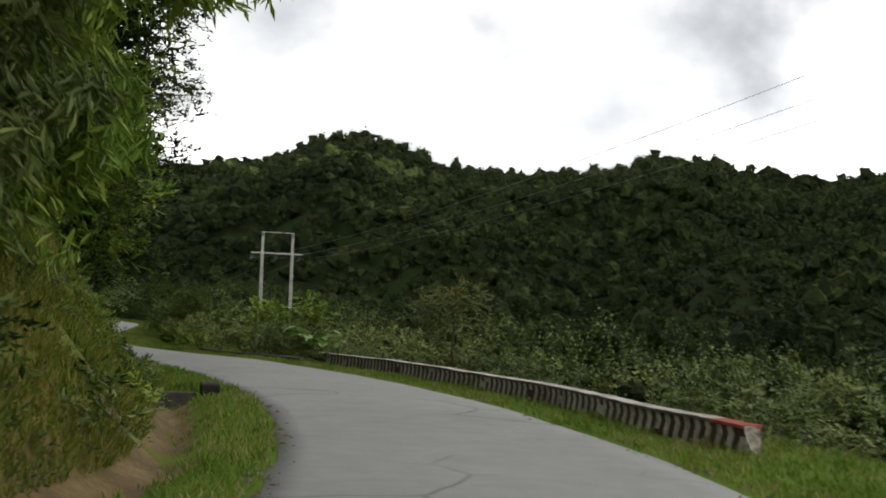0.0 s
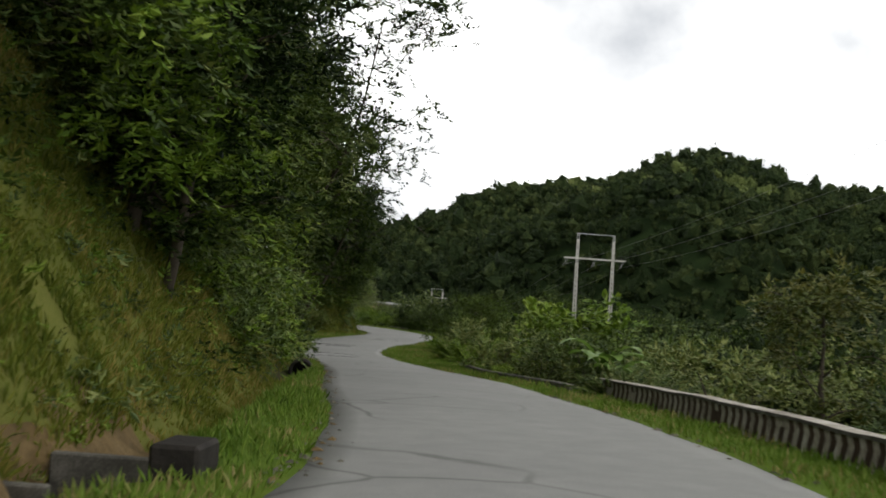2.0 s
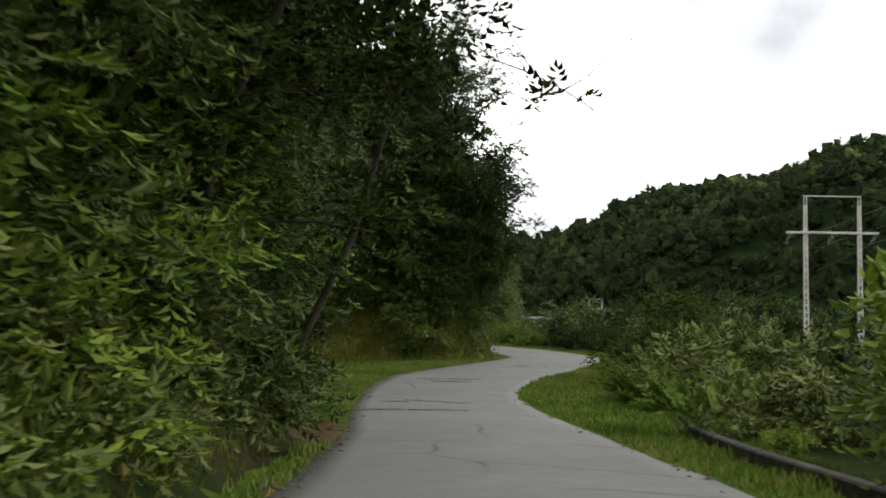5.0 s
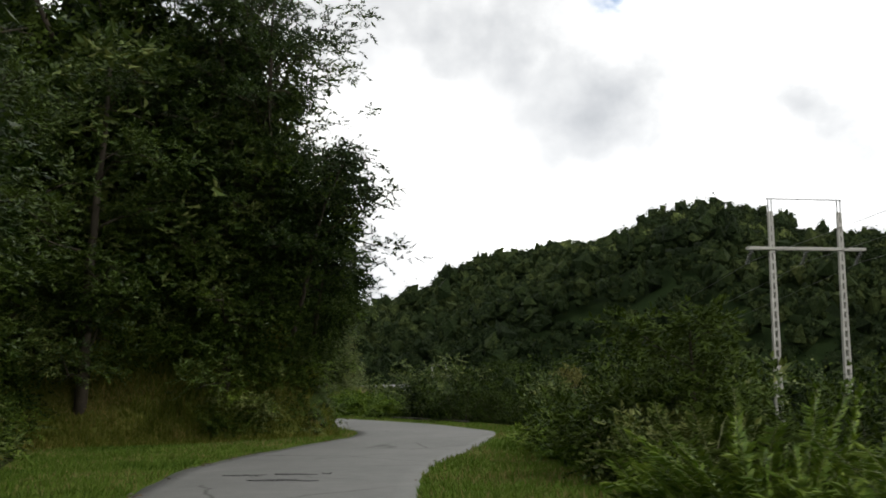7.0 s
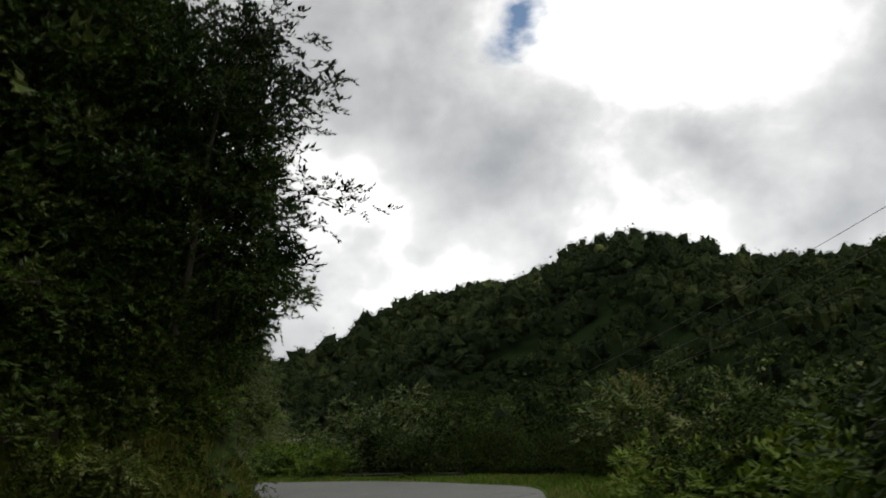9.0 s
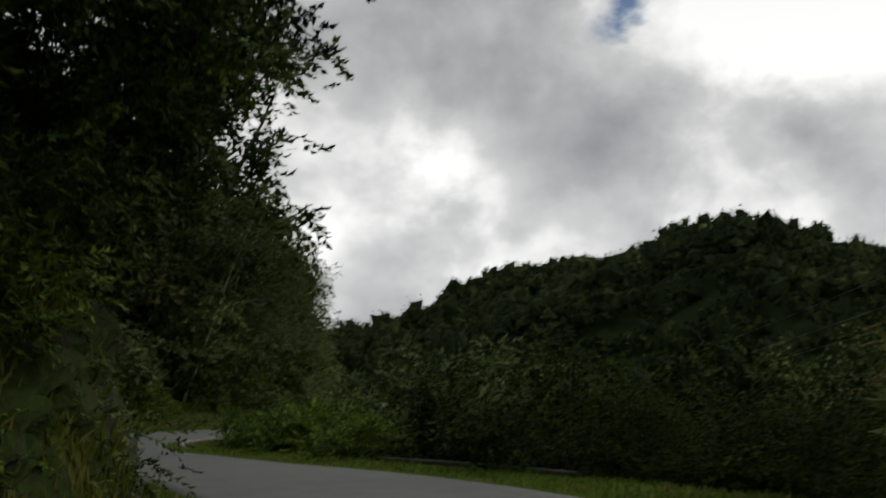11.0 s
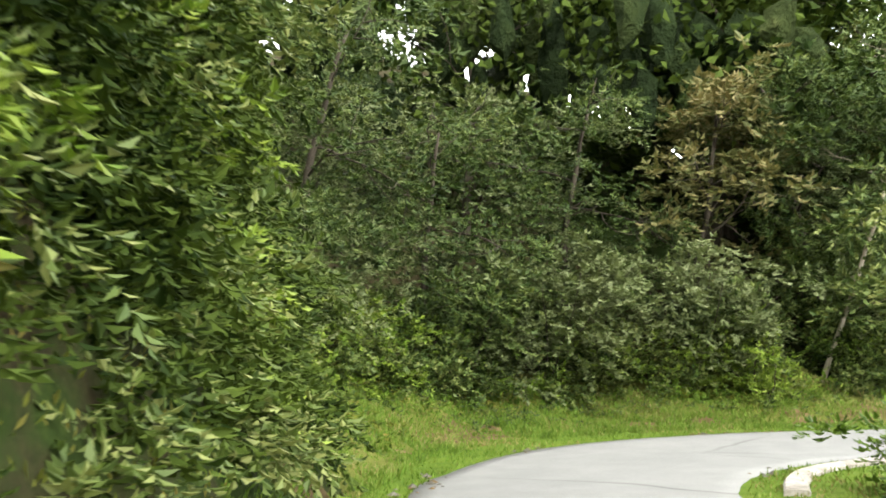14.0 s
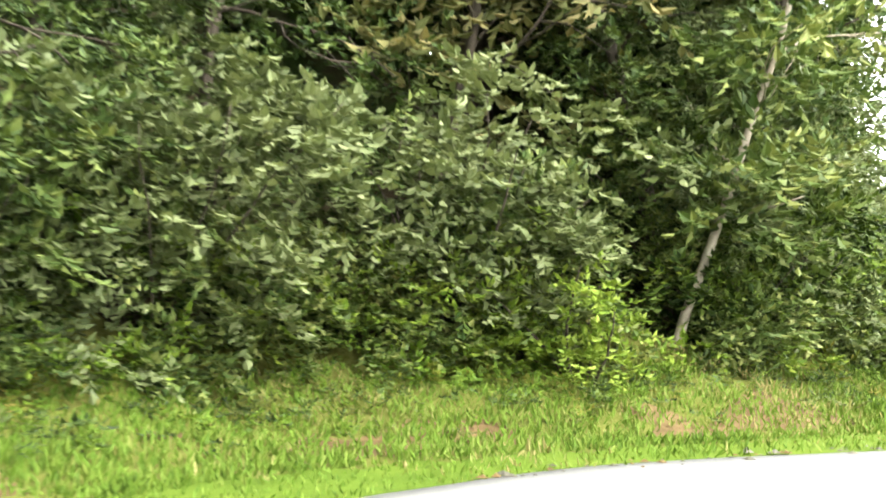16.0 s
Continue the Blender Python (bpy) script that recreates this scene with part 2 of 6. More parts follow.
M_WIRE = plain_material("wire", [(0.2, (0.10, 0.10, 0.10)), (0.8, (0.16, 0.16, 0.16))], 4.0, rough=0.6, bump_scale=60.0, bump_h=0.0005)
M_EARTH = plain_material("bare_earth", [(0.3, (0.04, 0.028, 0.012)), (0.48, (0.10, 0.068, 0.028)), (0.75, (0.21, 0.15, 0.072))], 0.9, bump_scale=9.0, bump_h=0.05)
M_ROCK = plain_material("rock_face", [(0.25, (0.03, 0.03, 0.022)), (0.5, (0.085, 0.08, 0.06)), (0.8, (0.24, 0.22, 0.18))], 1.8, bump_scale=7.0, bump_h=0.06)
M_DARK = plain_material("drain_dark", [(0.3, (0.010, 0.009, 0.008)), (0.8, (0.035, 0.03, 0.025))], 3.0, bump_scale=12.0, bump_h=0.02)


def ground_material():
    """Soil, leaf litter and moss under the growth."""
    m, nt, out = material("forest_soil")
    pos = coords(nt)
    a, b, c = tex(nt, pos, 0.12, 4.0), tex(nt, pos, 1.6, 6.0), tex(nt, pos, 14.0, 6.0, 0.7)
    soil = ramp(nt, mixc(nt, 0.5, b, c), [(0.3, (0.02, 0.016, 0.009)), (0.5, (0.045, 0.034, 0.018)), (0.7, (0.09, 0.066, 0.035))])
    moss = ramp(nt, mixc(nt, 0.5, b, c), [(0.3, (0.012, 0.022, 0.006)), (0.55, (0.025, 0.042, 0.009)), (0.75, (0.05, 0.07, 0.014))])
    where = ramp(nt, mixc(nt, 0.5, a, b), [(0.42, (0, 0, 0)), (0.56, (1, 1, 1))])
    col = mixc(nt, where, soil, moss)
    p = node(nt, "ShaderNodeBsdfPrincipled", {"Base Color": col, "Normal": bump(nt, c, 0.8, 0.03)}, Roughness=0.95)
    p.inputs["Specular IOR Level"].default_value = 0.06
    nt.links.new(p.outputs[0], out.inputs["Surface"])
    return m


def asphalt_material():
    m, nt, out = material("worn_asphalt")
    pos = coords(nt)
    a, b = tex(nt, pos, 0.22, 4.0), tex(nt, pos, 1.7, 5.0)
    vor = node(nt, "ShaderNodeTexVoronoi", {"Vector": pos}, Scale=95.0).outputs["Distance"]
    fine = tex(nt, pos, 60.0, 3.0, 0.7)
    base = ramp(nt, mixc(nt, 0.5, a, b), [(0.32, (0.145, 0.147, 0.14)), (0.5, (0.17, 0.172, 0.163)), (0.68, (0.2, 0.202, 0.19))])
    grit = ramp(nt, mixc(nt, 0.5, vor, fine), [(0.15, (0.72, 0.72, 0.72)), (0.5, (1, 1, 1)), (0.75, (1.22, 1.21, 1.18))])
    col = mixc(nt, 1.0, base, grit, "MULTIPLY")
    # thin cracks that wander over the surface
    warp = node(nt, "ShaderNodeTexNoise", {"Vector": pos}, Scale=0.7, Detail=4.0)
    wv = mixc(nt, 0.55, pos, warp.outputs["Color"], "ADD")
    edge = node(nt, "ShaderNodeTexVoronoi", {"Vector": wv}, Scale=0.22)
    edge.feature = "DISTANCE_TO_EDGE"
    crack = ramp(nt, edge.outputs["Distance"], [(0.0, (0.45, 0.44, 0.42)), (0.006, (0.55, 0.55, 0.54)), (0.014, (1, 1, 1))])
    gate = ramp(nt, tex(nt, pos, 0.13, 2.0), [(0.48, (0, 0, 0)), (0.56, (1, 1, 1))])
    col = mixc(nt, gate, col, mixc(nt, 1.0, col, crack, "MULTIPLY"))
    p = node(nt, "ShaderNodeBsdfPrincipled", {"Base Color": col, "Normal": bump(nt, mixc(nt, 0.5, vor, fine), 0.5, 0.004)}, Roughness=0.78)
    nt.links.new(p.outputs[0], out.inputs["Surface"])
    return m


M_SOIL, M_ROAD = ground_material(), asphalt_material()
M_TAR = plain_material("tar_patch", [(0.3, (0.018, 0.018, 0.018)), (0.7, (0.05, 0.05, 0.05))], 5.0, rough=0.6, bump_scale=50.0, bump_h=0.004)


# ---- mesh helpers ----
def link_mesh(name, verts, faces, mats, parent=None, label="", smooth=False, index=None):
    """verts: (n, 3); faces: (m, 3) or (m, 4), or a list of such arrays."""
    me = bpy.data.meshes.new(name)
    blocks = [np.asarray(f, dtype=np.int32) for f in (faces if isinstance(faces, list) else [faces])]
    blocks = [b for b in blocks if len(b)]
    verts = np.asarray(verts, dtype=np.float32)
    me.vertices.add(len(verts))
    me.vertices.foreach_set("co", verts.ravel())
    sizes = np.concatenate([np.full(len(b), b.shape[1], np.int32) for b in blocks])
    loops = np.concatenate([b.ravel() for b in blocks])
    me.loops.add(len(loops))
    me.loops.foreach_set("vertex_index", loops)
    me.polygons.add(len(sizes))
    me.polygons.foreach_set("loop_start", np.concatenate([[0], np.cumsum(sizes)[:-1]]).astype(np.int32))
    if index is not None:
        me.polygons.foreach_set("material_index", np.asarray(index, np.int32))
    me.polygons.foreach_set("use_smooth", np.full(len(sizes), smooth, dtype=bool))
    for mt in mats if isinstance(mats, (list, tuple)) else [mats]:
        me.materials.append(mt)
    me.update(calc_edges=True)
    ob = new(name, me)
    if parent is not None:
        ob.parent = parent
    if label:
        tagged(ob, label)
    return ob


def part(name, bm, mat, parent, label="", smooth=False):
    me = bpy.data.meshes.new(name)
    bm.to_mesh(me)
    bm.free()
    me.materials.append(mat)
    if smooth:
        me.polygons.foreach_set("use_smooth", np.ones(len(me.polygons), bool))
    ob = new(name, me)
    ob.parent = parent
    if label:
        tagged(ob, label)
    return ob


def thing(name, place, label, category, group=""):
    ob = new(name)
    ob.empty_display_size = 0.2
    ob.location = place
    return tagged(ob, label, category, group)


def tube(points, radii, sides=7):
    """A bent, tapered tube with closed ends: verts, quads, tris."""
    pts = np.asarray(points, float)
    rad = np.asarray(radii, float)
    n = len(pts)
    tan = np.gradient(pts, axis=0)
    tan /= np.linalg.norm(tan, axis=1)[:, None] + 1e-9
    ref = np.tile([0.31, 0.95, 0.05], (n, 1))
    u = np.cross(tan, ref)
    u /= np.linalg.norm(u, axis=1)[:, None] + 1e-9
    v = np.cross(tan, u)
    a = np.arange(sides) * 2 * np.pi / sides
    ring = pts[:, None] + rad[:, None, None] * (np.cos(a)[None, :, None] * u[:, None] + np.sin(a)[None, :, None] * v[:, None])
    verts = np.concatenate([ring.reshape(-1, 3), pts[:1], pts[-1:]])
    i, j = np.meshgrid(np.arange(n - 1), np.arange(sides), indexing="ij")
    k = (j + 1) % sides
    quads = np.stack([i * sides + j, i * sides + k, (i + 1) * sides + k, (i + 1) * sides + j], -1).reshape(-1, 4)
    s = np.arange(sides)
    e = (s + 1) % sides
    tris = np.concatenate([np.stack([e, s, np.full(sides, n * sides)], -1),
                           np.stack([(n - 1) * sides + s, (n - 1) * sides + e, np.full(sides, n * sides + 1)], -1)])
    return verts, quads, tris


def joined_tubes(items, sides=6):
    vs, qs, ts, o = [], [], [], 0
    for pts, rad in items:
        v, q, t = tube(pts, rad, sides)
        vs.append(v), qs.append(q + o), ts.append(t + o)
        o += len(v)
    return np.concatenate(vs), [np.concatenate(qs), np.concatenate(ts)]


def unit(v):
    return v / (np.linalg.norm(v, axis=-1, keepdims=True) + 1e-9)


def blades(at, along, across, length, width, fold=0.25):
    """Leaves as folded diamonds: base, two sides, tip. at: (n, 3) bases."""
    up = unit(np.cross(along, across))
    mid = at + along * (0.45 * length)[:, None]
    side = across * (0.5 * width)[:, None]
    lift = up * (fold * width)[:, None]
    tip = at + along * length[:, None] - up * (0.12 * length)[:, None]
    verts = np.stack([at, mid - side + lift, tip, mid + side + lift], 1).reshape(-1, 3)
    k = np.arange(len(at))[:, None] * 4
    return verts, np.concatenate([k + [0, 1, 2], k + [0, 2, 3]], 1).reshape(-1, 3)


def round_leaves(at, along, across, length, width, fold=0.2):
    """Broader leaves with rounded shoulders, folded along the rib."""
    up = unit(np.cross(along, across))
    lift = up * (fold * width)[:, None]
    def rim(f, s, k):
        return at + along * (f * length)[:, None] + across * (s * 0.5 * width)[:, None] + lift * abs(s) - up * (k * length)[:, None]
    verts = np.stack([at, rim(0.28, -0.9, 0.0), rim(0.66, -0.85, 0.04), rim(1.0, 0.0, 0.14), rim(0.66, 0.85, 0.04), rim(0.28, 0.9, 0.0)], 1).reshape(-1, 3)
    k = np.arange(len(at))[:, None] * 6
    return verts, np.concatenate([k + [0, 1, 2], k + [0, 2, 3], k + [0, 3, 4], k + [0, 4, 5]], 1).reshape(-1, 3)


def leaf_cloud(rng, centres, radii, count, size, slim=0.45, droop=0.35, shell=0.55, flat=0.75, shape=blades):
    """Leaves about centres (n, 3): short twigs stand out of each puff, with leaves to both sides and one at the tip."""
    n, rank = len(centres), 7
    twigs = -(-count // rank)
    k = np.arange(count)
    tw, order = k // rank, k % rank
    size = np.broadcast_to(np.asarray(size, float), (n,))[:, None]
    d = unit(rng.normal(size=(n, twigs, 3)))
    d[..., 2] = np.where(d[..., 2] < -0.35, -d[..., 2] * 0.6, d[..., 2])
    start = centres[:, None] + d * (radii[:, None] * (shell * 0.7 + (1 - shell * 0.7) * rng.random((n, twigs))))[..., None] * [1, 1, flat]
    axis = unit(d + rng.normal(size=d.shape) * 0.35 + [0, 0, -0.5 * droop])
    side = unit(np.cross(axis, rng.normal(size=d.shape) * 0.3 + [0, 0, 1.0]))
    f = ((order + 0.5) / rank)[None, :, None]
    lean_ = np.where(order == rank - 1, 0.0, np.where(order % 2 == 0, 1.0, -1.0))[None, :, None]
    length = size * (0.7 + 0.6 * rng.random((n, count)))
    reach = (size * (1.5 + 1.3 * rng.random((n, twigs))))[:, tw][..., None]
    at = start[:, tw] + axis[:, tw] * reach * f - np.array([0, 0, 0.3]) * reach * f * f
    along = unit(axis[:, tw] * (0.4 + 0.6 * f) + side[:, tw] * lean_ * (1.05 - 0.4 * f) + [0, 0, -0.6 * droop] + rng.normal(size=at.shape) * 0.2)
    across = unit(np.cross(along, rng.normal(size=at.shape) * 0.35 + [0, 0, 1.0]))
    at, along, across, length = at.reshape(-1, 3), along.reshape(-1, 3), across.reshape(-1, 3), length.ravel()
    return shape(at, along, across, length, length * np.repeat(np.broadcast_to(np.asarray(slim, float), (n,)), count))


M_FARPALE = canopy_material("far_canopy_pale", [(0.0, (0.055, 0.075, 0.022)), (0.5, (0.11, 0.14, 0.042)), (1.0, (0.2, 0.21, 0.085))])

# ---- the plan: road edges and the foot of the hill, from the start of the drive to the hairpin ----
LEFT = np.array([(-1.2, -60), (-1.6, -25), (-2.2, -8), (-2.2, 5), (-2.2, 14), (-2.7, 19.4), (-3.9, 26), (-5.65, 32), (-7.9, 38), (-11.2, 45), (-14.5, 53),
                 (-18.2, 61), (-22.3, 69.3), (-25.8, 75.5), (-29.9, 83.5), (-33, 90), (-36.3, 98), (-38.1, 105), (-38.1, 110), (-37.3, 114.5),
                 (-38.0, 117.4), (-39.3, 119.8), (-41.4, 122.7), (-43.8, 125.4), (-46.5, 128.1), (-49.3, 130.8), (-52, 133.0), (-54.5, 135.5), (-56.6, 138.7),
                 (-57.5, 141.5), (-57.5, 143.6), (-57.0, 145.6), (-55.9, 147.4), (-54.2, 149.3), (-52.2, 152), (-51.2, 156), (-51.4, 161), (-54, 170), (-57, 180), (-62, 190), (-74, 205)])
RIGHT = np.array([(6.5, -60), (5.6, -25), (4.7, -8), (4.4, 5), (4.1, 15.8), (3.6, 20), (2.4, 25.5), (0.8, 32), (-1.6, 38.5), (-3.7, 43.6), (-6.6, 50), (-9.5, 56.2),
                  (-13.5, 64.5), (-17.4, 71.8), (-20, 76.5), (-22.5, 81), (-25.5, 87.2), (-28.1, 95.5), (-29.8, 103), (-30.5, 110.5), (-31.2, 117),
                  (-32.7, 120.8), (-34.5, 123.3), (-36.7, 125.8), (-39.5, 128.5), (-42.8, 130.8), (-46.2, 133.6), (-49.0, 135.6), (-50.7, 137.5), (-51.6, 139.4),
                  (-51.8, 141.0), (-51.6, 142.4), (-50.7, 144.2), (-48.9, 146.4), (-46.8, 149.6), (-45.7, 154), (-45.6, 161), (-48, 171), (-51, 182), (-57, 193), (-68, 208)])
FOOT = np.array([(-3.6, -60), (-4, -25), (-4.3, 0), (-4.3, 16.5), (-6.5, 26.3), (-9.0, 34), (-10.8, 39), (-13.2, 45), (-17, 55.3), (-21.8, 66.8), (-26.8, 74.4),
                 (-33, 82), (-42, 96.6), (-49, 107), (-46, 110.5), (-41.5, 112.3), (-38.7, 114.6), (-39.1, 118), (-40.5, 119.8), (-42.6, 122.2), (-44.8, 124.9), (-47.5, 127.6),
                 (-50.2, 130.1), (-52.4, 132.1), (-55.1, 134.5), (-58.6, 138.4), (-60.0, 142.4), (-59.6, 144.6), (-58.5, 146.8), (-56.8, 149.0), (-55.0, 151.4), (-54.0, 155.6), (-54.0, 160.8), (-56.7, 169.5), (-59.8, 179.4), (-65, 190), (-78, 208)])
ROAD_Y = [-60, -25, 0, 4.8, 9.6, 14.5, 19.4, 24, 28.7, 33.4, 42, 55.6, 67, 77.5, 85, 97, 105, 109.5, 113, 117, 122.6, 127.5, 133, 150, 200]
ROAD_Z = [0.3, -0.6, -1.7, -1.97, -2.26, -2.475, -2.61, -2.69, -2.75, -2.85, -3.0, -3.34, -3.8, -4.1, -4.2, -4.27, -4.3, -4.2, -4.03, -3.9, -3.87, -3.71, -3.55, -2.8, -1.0]
RIDGE = [(-60, 15), (-40, 22), (-28, 30), (-20.2, 49), (-18.7, 53), (-17.3, 57), (-16.1, 67), (-14.6, 73), (-12.4, 75), (-11.1, 81), (-9.2, 79.5), (-7.9, 85.5), (-6.5, 93),
         (-4.5, 96), (-2.8, 90.5), (-1, 84), (0.7, 81.2), (4.4, 80.8), (6.9, 81.5), (8.9, 83.7), (10.8, 91), (12.7, 90), (14.1, 84.4), (17.6, 77), (19, 75.5), (21.1, 81), (26, 86),
         (40, 70), (70, 50)]


def smooth_line(pts, step=0.8):
    """A soft curve through the points, evenly stepped."""
    d = np.r_[0, np.cumsum(np.linalg.norm(np.diff(pts, axis=0), axis=1))]
    s = np.arange(0, d[-1], step)
    out = np.stack([np.interp(s, d, pts[:, k]) for k in (0, 1)], 1)
    for _ in range(4):
        out[1:-1] = out[1:-1] * 0.5 + (out[:-2] + out[2:]) * 0.25
    return out


LEFT_S, RIGHT_S, FOOT_S = smooth_line(LEFT), smooth_line(RIGHT), smooth_line(FOOT)


def signed_distance(line, x, y):
    """Signed distance to a line, positive on its left."""
    a, b = line[:-1], line[1:]
    d = b - a
    ll = (d ** 2).sum(1)
    out = np.empty(len(x))
    for i in range(0, len(x), 2000):
        px, py = x[i:i + 2000, None] - a[:, 0], y[i:i + 2000, None] - a[:, 1]
        t = np.clip((px * d[:, 0] + py * d[:, 1]) / ll, 0, 1)
        dist = (px - t * d[:, 0]) ** 2 + (py - t * d[:, 1]) ** 2
        k = dist.argmin(1)
        n = np.arange(len(k))
        cross = d[k, 0] * py[n, k] - d[k, 1] * px[n, k]
        out[i:i + 2000] = np.sqrt(dist[n, k]) * np.sign(cross)
    return out


# distance maps of the three lines about the road, to look places up in
FX, FY, FS = np.arange(-92, 42, 0.5), np.arange(-40, 216, 0.5), 0.5
field_x, field_y = (a.ravel() for a in np.meshgrid(FX, FY))
FIELDS = {n: (line, signed_distance(line[::2], field_x, field_y).reshape(len(FY), len(FX))) for n, line in (("left", LEFT_S), ("right", RIGHT_S), ("foot", FOOT_S))}


def beside(which, x, y):
    x, y = np.ravel(np.asarray(x, float)), np.ravel(np.asarray(y, float))
    line, field = FIELDS[which]
    u, v = (x - FX[0]) / FS, (y - FY[0]) / FS
    inside = (u >= 0) & (v >= 0) & (u < len(FX) - 1) & (v < len(FY) - 1)
    out = np.empty(len(x))
    i, j = u[inside].astype(int), v[inside].astype(int)
    a, b = u[inside] - i, v[inside] - j
    out[inside] = (field[j, i] * (1 - a) + field[j, i + 1] * a) * (1 - b) + (field[j + 1, i] * (1 - a) + field[j + 1, i + 1] * a) * b
    if (~inside).any():
        out[~inside] = signed_distance(line[::8], x[~inside], y[~inside])
    return out


def road_z(y):
    return np.interp(y, ROAD_Y, ROAD_Z)


def wave(x, y, scale, seed):
    """Cheap smooth unevenness of about -1 to 1."""
    r = np.random.default_rng(seed)
    out = np.zeros(np.shape(x))
    for k in range(5):
        a, p = r.random() * 6.28, r.random() * 6.28
        f = (1.0 + 0.6 * k) / scale
        out += np.sin((np.cos(a) * x + np.sin(a) * y) * f * 6.28 + p + 1.5 * np.sin((np.sin(a) * x - np.cos(a) * y) * f * 3.1 + p)) / (1 + 0.5 * k)
    return out / 2.2


def smooth01(v, lo, hi):
    t = np.clip((v - lo) / (hi - lo), 0, 1)
    return t * t * (3 - 2 * t)


RIDGE_A, RIDGE_H = np.array(RIDGE).T


def far_z(x, y):
    az, r = np.degrees(np.arctan2(x, y)), np.hypot(x, y)
    top = np.interp(az, RIDGE_A, RIDGE_H) - 10.0
    top = np.where(y < 0, 20.0, top)
    s = np.clip((r - 150) / 550, 0, 1)
    z = -30 + (top + 30) * s ** 0.85
    z += wave(x, y, 230, 5) * 34 * s * (1 - s) + wave(x, y, 300, 6) * 12 * np.sqrt(s * (1 - s) + 1e-6)
    return np.where(r > 700, top - 0.25 * (r - 700), z).clip(-60, None)


def ground_z(x, y):
    shape = np.shape(x)
    x, y = np.ravel(x).astype(float), np.ravel(y).astype(float)
    df, dr = beside("foot", x, y), -beside("right", x, y)
    dl = beside("left", x, y)
    z = road_z(y)
    steep = np.interp(y, [0, 66, 84, 110, 116, 134, 142], [1, 1, 0.45, 0.5, 1.0, 1.0, 0.5])
    hill = np.interp(df, [0, 0.5, 2.4, 6, 12, 25, 60, 130], [0, 0.55, 3.4, 8.0, 13, 22, 38, 52]) * steep
    hill = hill + np.interp(df, [0, 0.9, 3, 8], [0, 1.3, 1.3, 0]) * np.interp(y, [113, 116, 130, 135], [0, 1, 1, 0])
    low = np.interp(df, [0, 0.5, 2.4, 6, 12, 25, 60, 130], [0, 0.2, 0.75, 2.9, 7.4, 14.5, 26, 36])
    turn = np.interp(y, [134, 141], [0, 1])
    hill = hill * (1 - turn) + low * turn
    drop_by = np.interp(y, [0, 50, 70, 120, 140], [1.0, 1.0, 0.55, 0.5, 0.8])
    verge = np.interp(y, [0, 18, 24, 50, 60, 80, 90, 104, 113, 125], [6.0, 5.0, 2.8, 2.6, 1.8, 3.0, 4.5, 3.2, 2.2, 2.2])
    drop = np.interp(dr - verge, [0, 3, 10, 25, 60, 150], [0, 0.9, 3.6, 9, 17, 26]) * drop_by
    rough = wave(x, y, 3.1, 2) * 0.5 + wave(x, y, 9, 3)
    z = z + np.where(df > 0, hill + rough * np.clip(df * 0.14, 0, 0.7), 0)
    z = z - np.where(dr > 0, drop - rough * np.clip((dr - verge) * 0.08, 0, 0.5), 0)
    # the sheet dips a little beneath the asphalt
    on_road = (dl < 0) & (dr < 0)
    z = np.where(on_road, z - 0.06 * smooth01(np.minimum(-dl, -dr), 0.0, 0.5), z)
    # the bank above the ditch on the hill side
    ditch = np.exp(-((df + 0.35) / 0.45) ** 2) * np.interp(y, [10, 20, 40, 76, 80, 114, 117, 131, 134], [0.05, 0.3, 0.45, 0.3, 0.0, 0.0, 0.6, 0.6, 0.0])
    z = z - np.where(dl > 0.5, ditch, 0)
    # the drain pit
    z = z - 0.8 * np.exp(-((((x + 7.2) / 0.8) ** 2 + ((y - 29.45) / 0.62) ** 2) ** 2))
    near = np.minimum(np.abs(dl), np.abs(dr))
    w = smooth01(near, 70, 190)
    return (z * (1 - w) + far_z(x, y) * w).reshape(shape)


def axis(lo, hi, step, far):
    steps = np.minimum(step * 1.25 ** np.arange(1, 200), 18.0)
    tail = np.cumsum(steps)
    tail = tail[tail < 850]
    tail = np.r_[tail, tail[-1] + np.cumsum(18.0 * 1.4 ** np.arange(1, 14))]
    return np.concatenate([lo - tail[tail < far][::-1], np.arange(lo, hi, step), hi + tail[tail < far]])


def turf_material(name, stops):
    m, nt, out = material(name)
    pos = coords(nt)
    a, b, c = tex(nt, pos, 0.35, 4.0), tex(nt, pos, 2.5, 5.0), tex(nt, pos, 30.0, 6.0, 0.7)
    col = ramp(nt, mixc(nt, 0.45, mixc(nt, 0.5, a, b), c), stops)
    p = node(nt, "ShaderNodeBsdfPrincipled", {"Base Color": col, "Normal": bump(nt, c, 0.8, 0.03)}, Roughness=0.95)
    p.inputs["Specular IOR Level"].default_value = 0.06
    nt.links.new(p.outputs[0], out.inputs["Surface"])
    return m


M_TURF = turf_material("verge_turf", [(0.3, (0.04, 0.07, 0.010)), (0.5, (0.08, 0.13, 0.015)), (0.62, (0.12, 0.16, 0.024)), (0.75, (0.2, 0.18, 0.06))])
M_BANK = turf_material("bank_turf", [(0.3, (0.045, 0.06, 0.012)), (0.45, (0.085, 0.10, 0.02)), (0.58, (0.12, 0.125, 0.03)), (0.75, (0.22, 0.17, 0.07))])

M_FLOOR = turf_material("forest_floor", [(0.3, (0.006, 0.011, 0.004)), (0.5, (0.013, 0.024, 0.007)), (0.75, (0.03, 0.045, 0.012))])

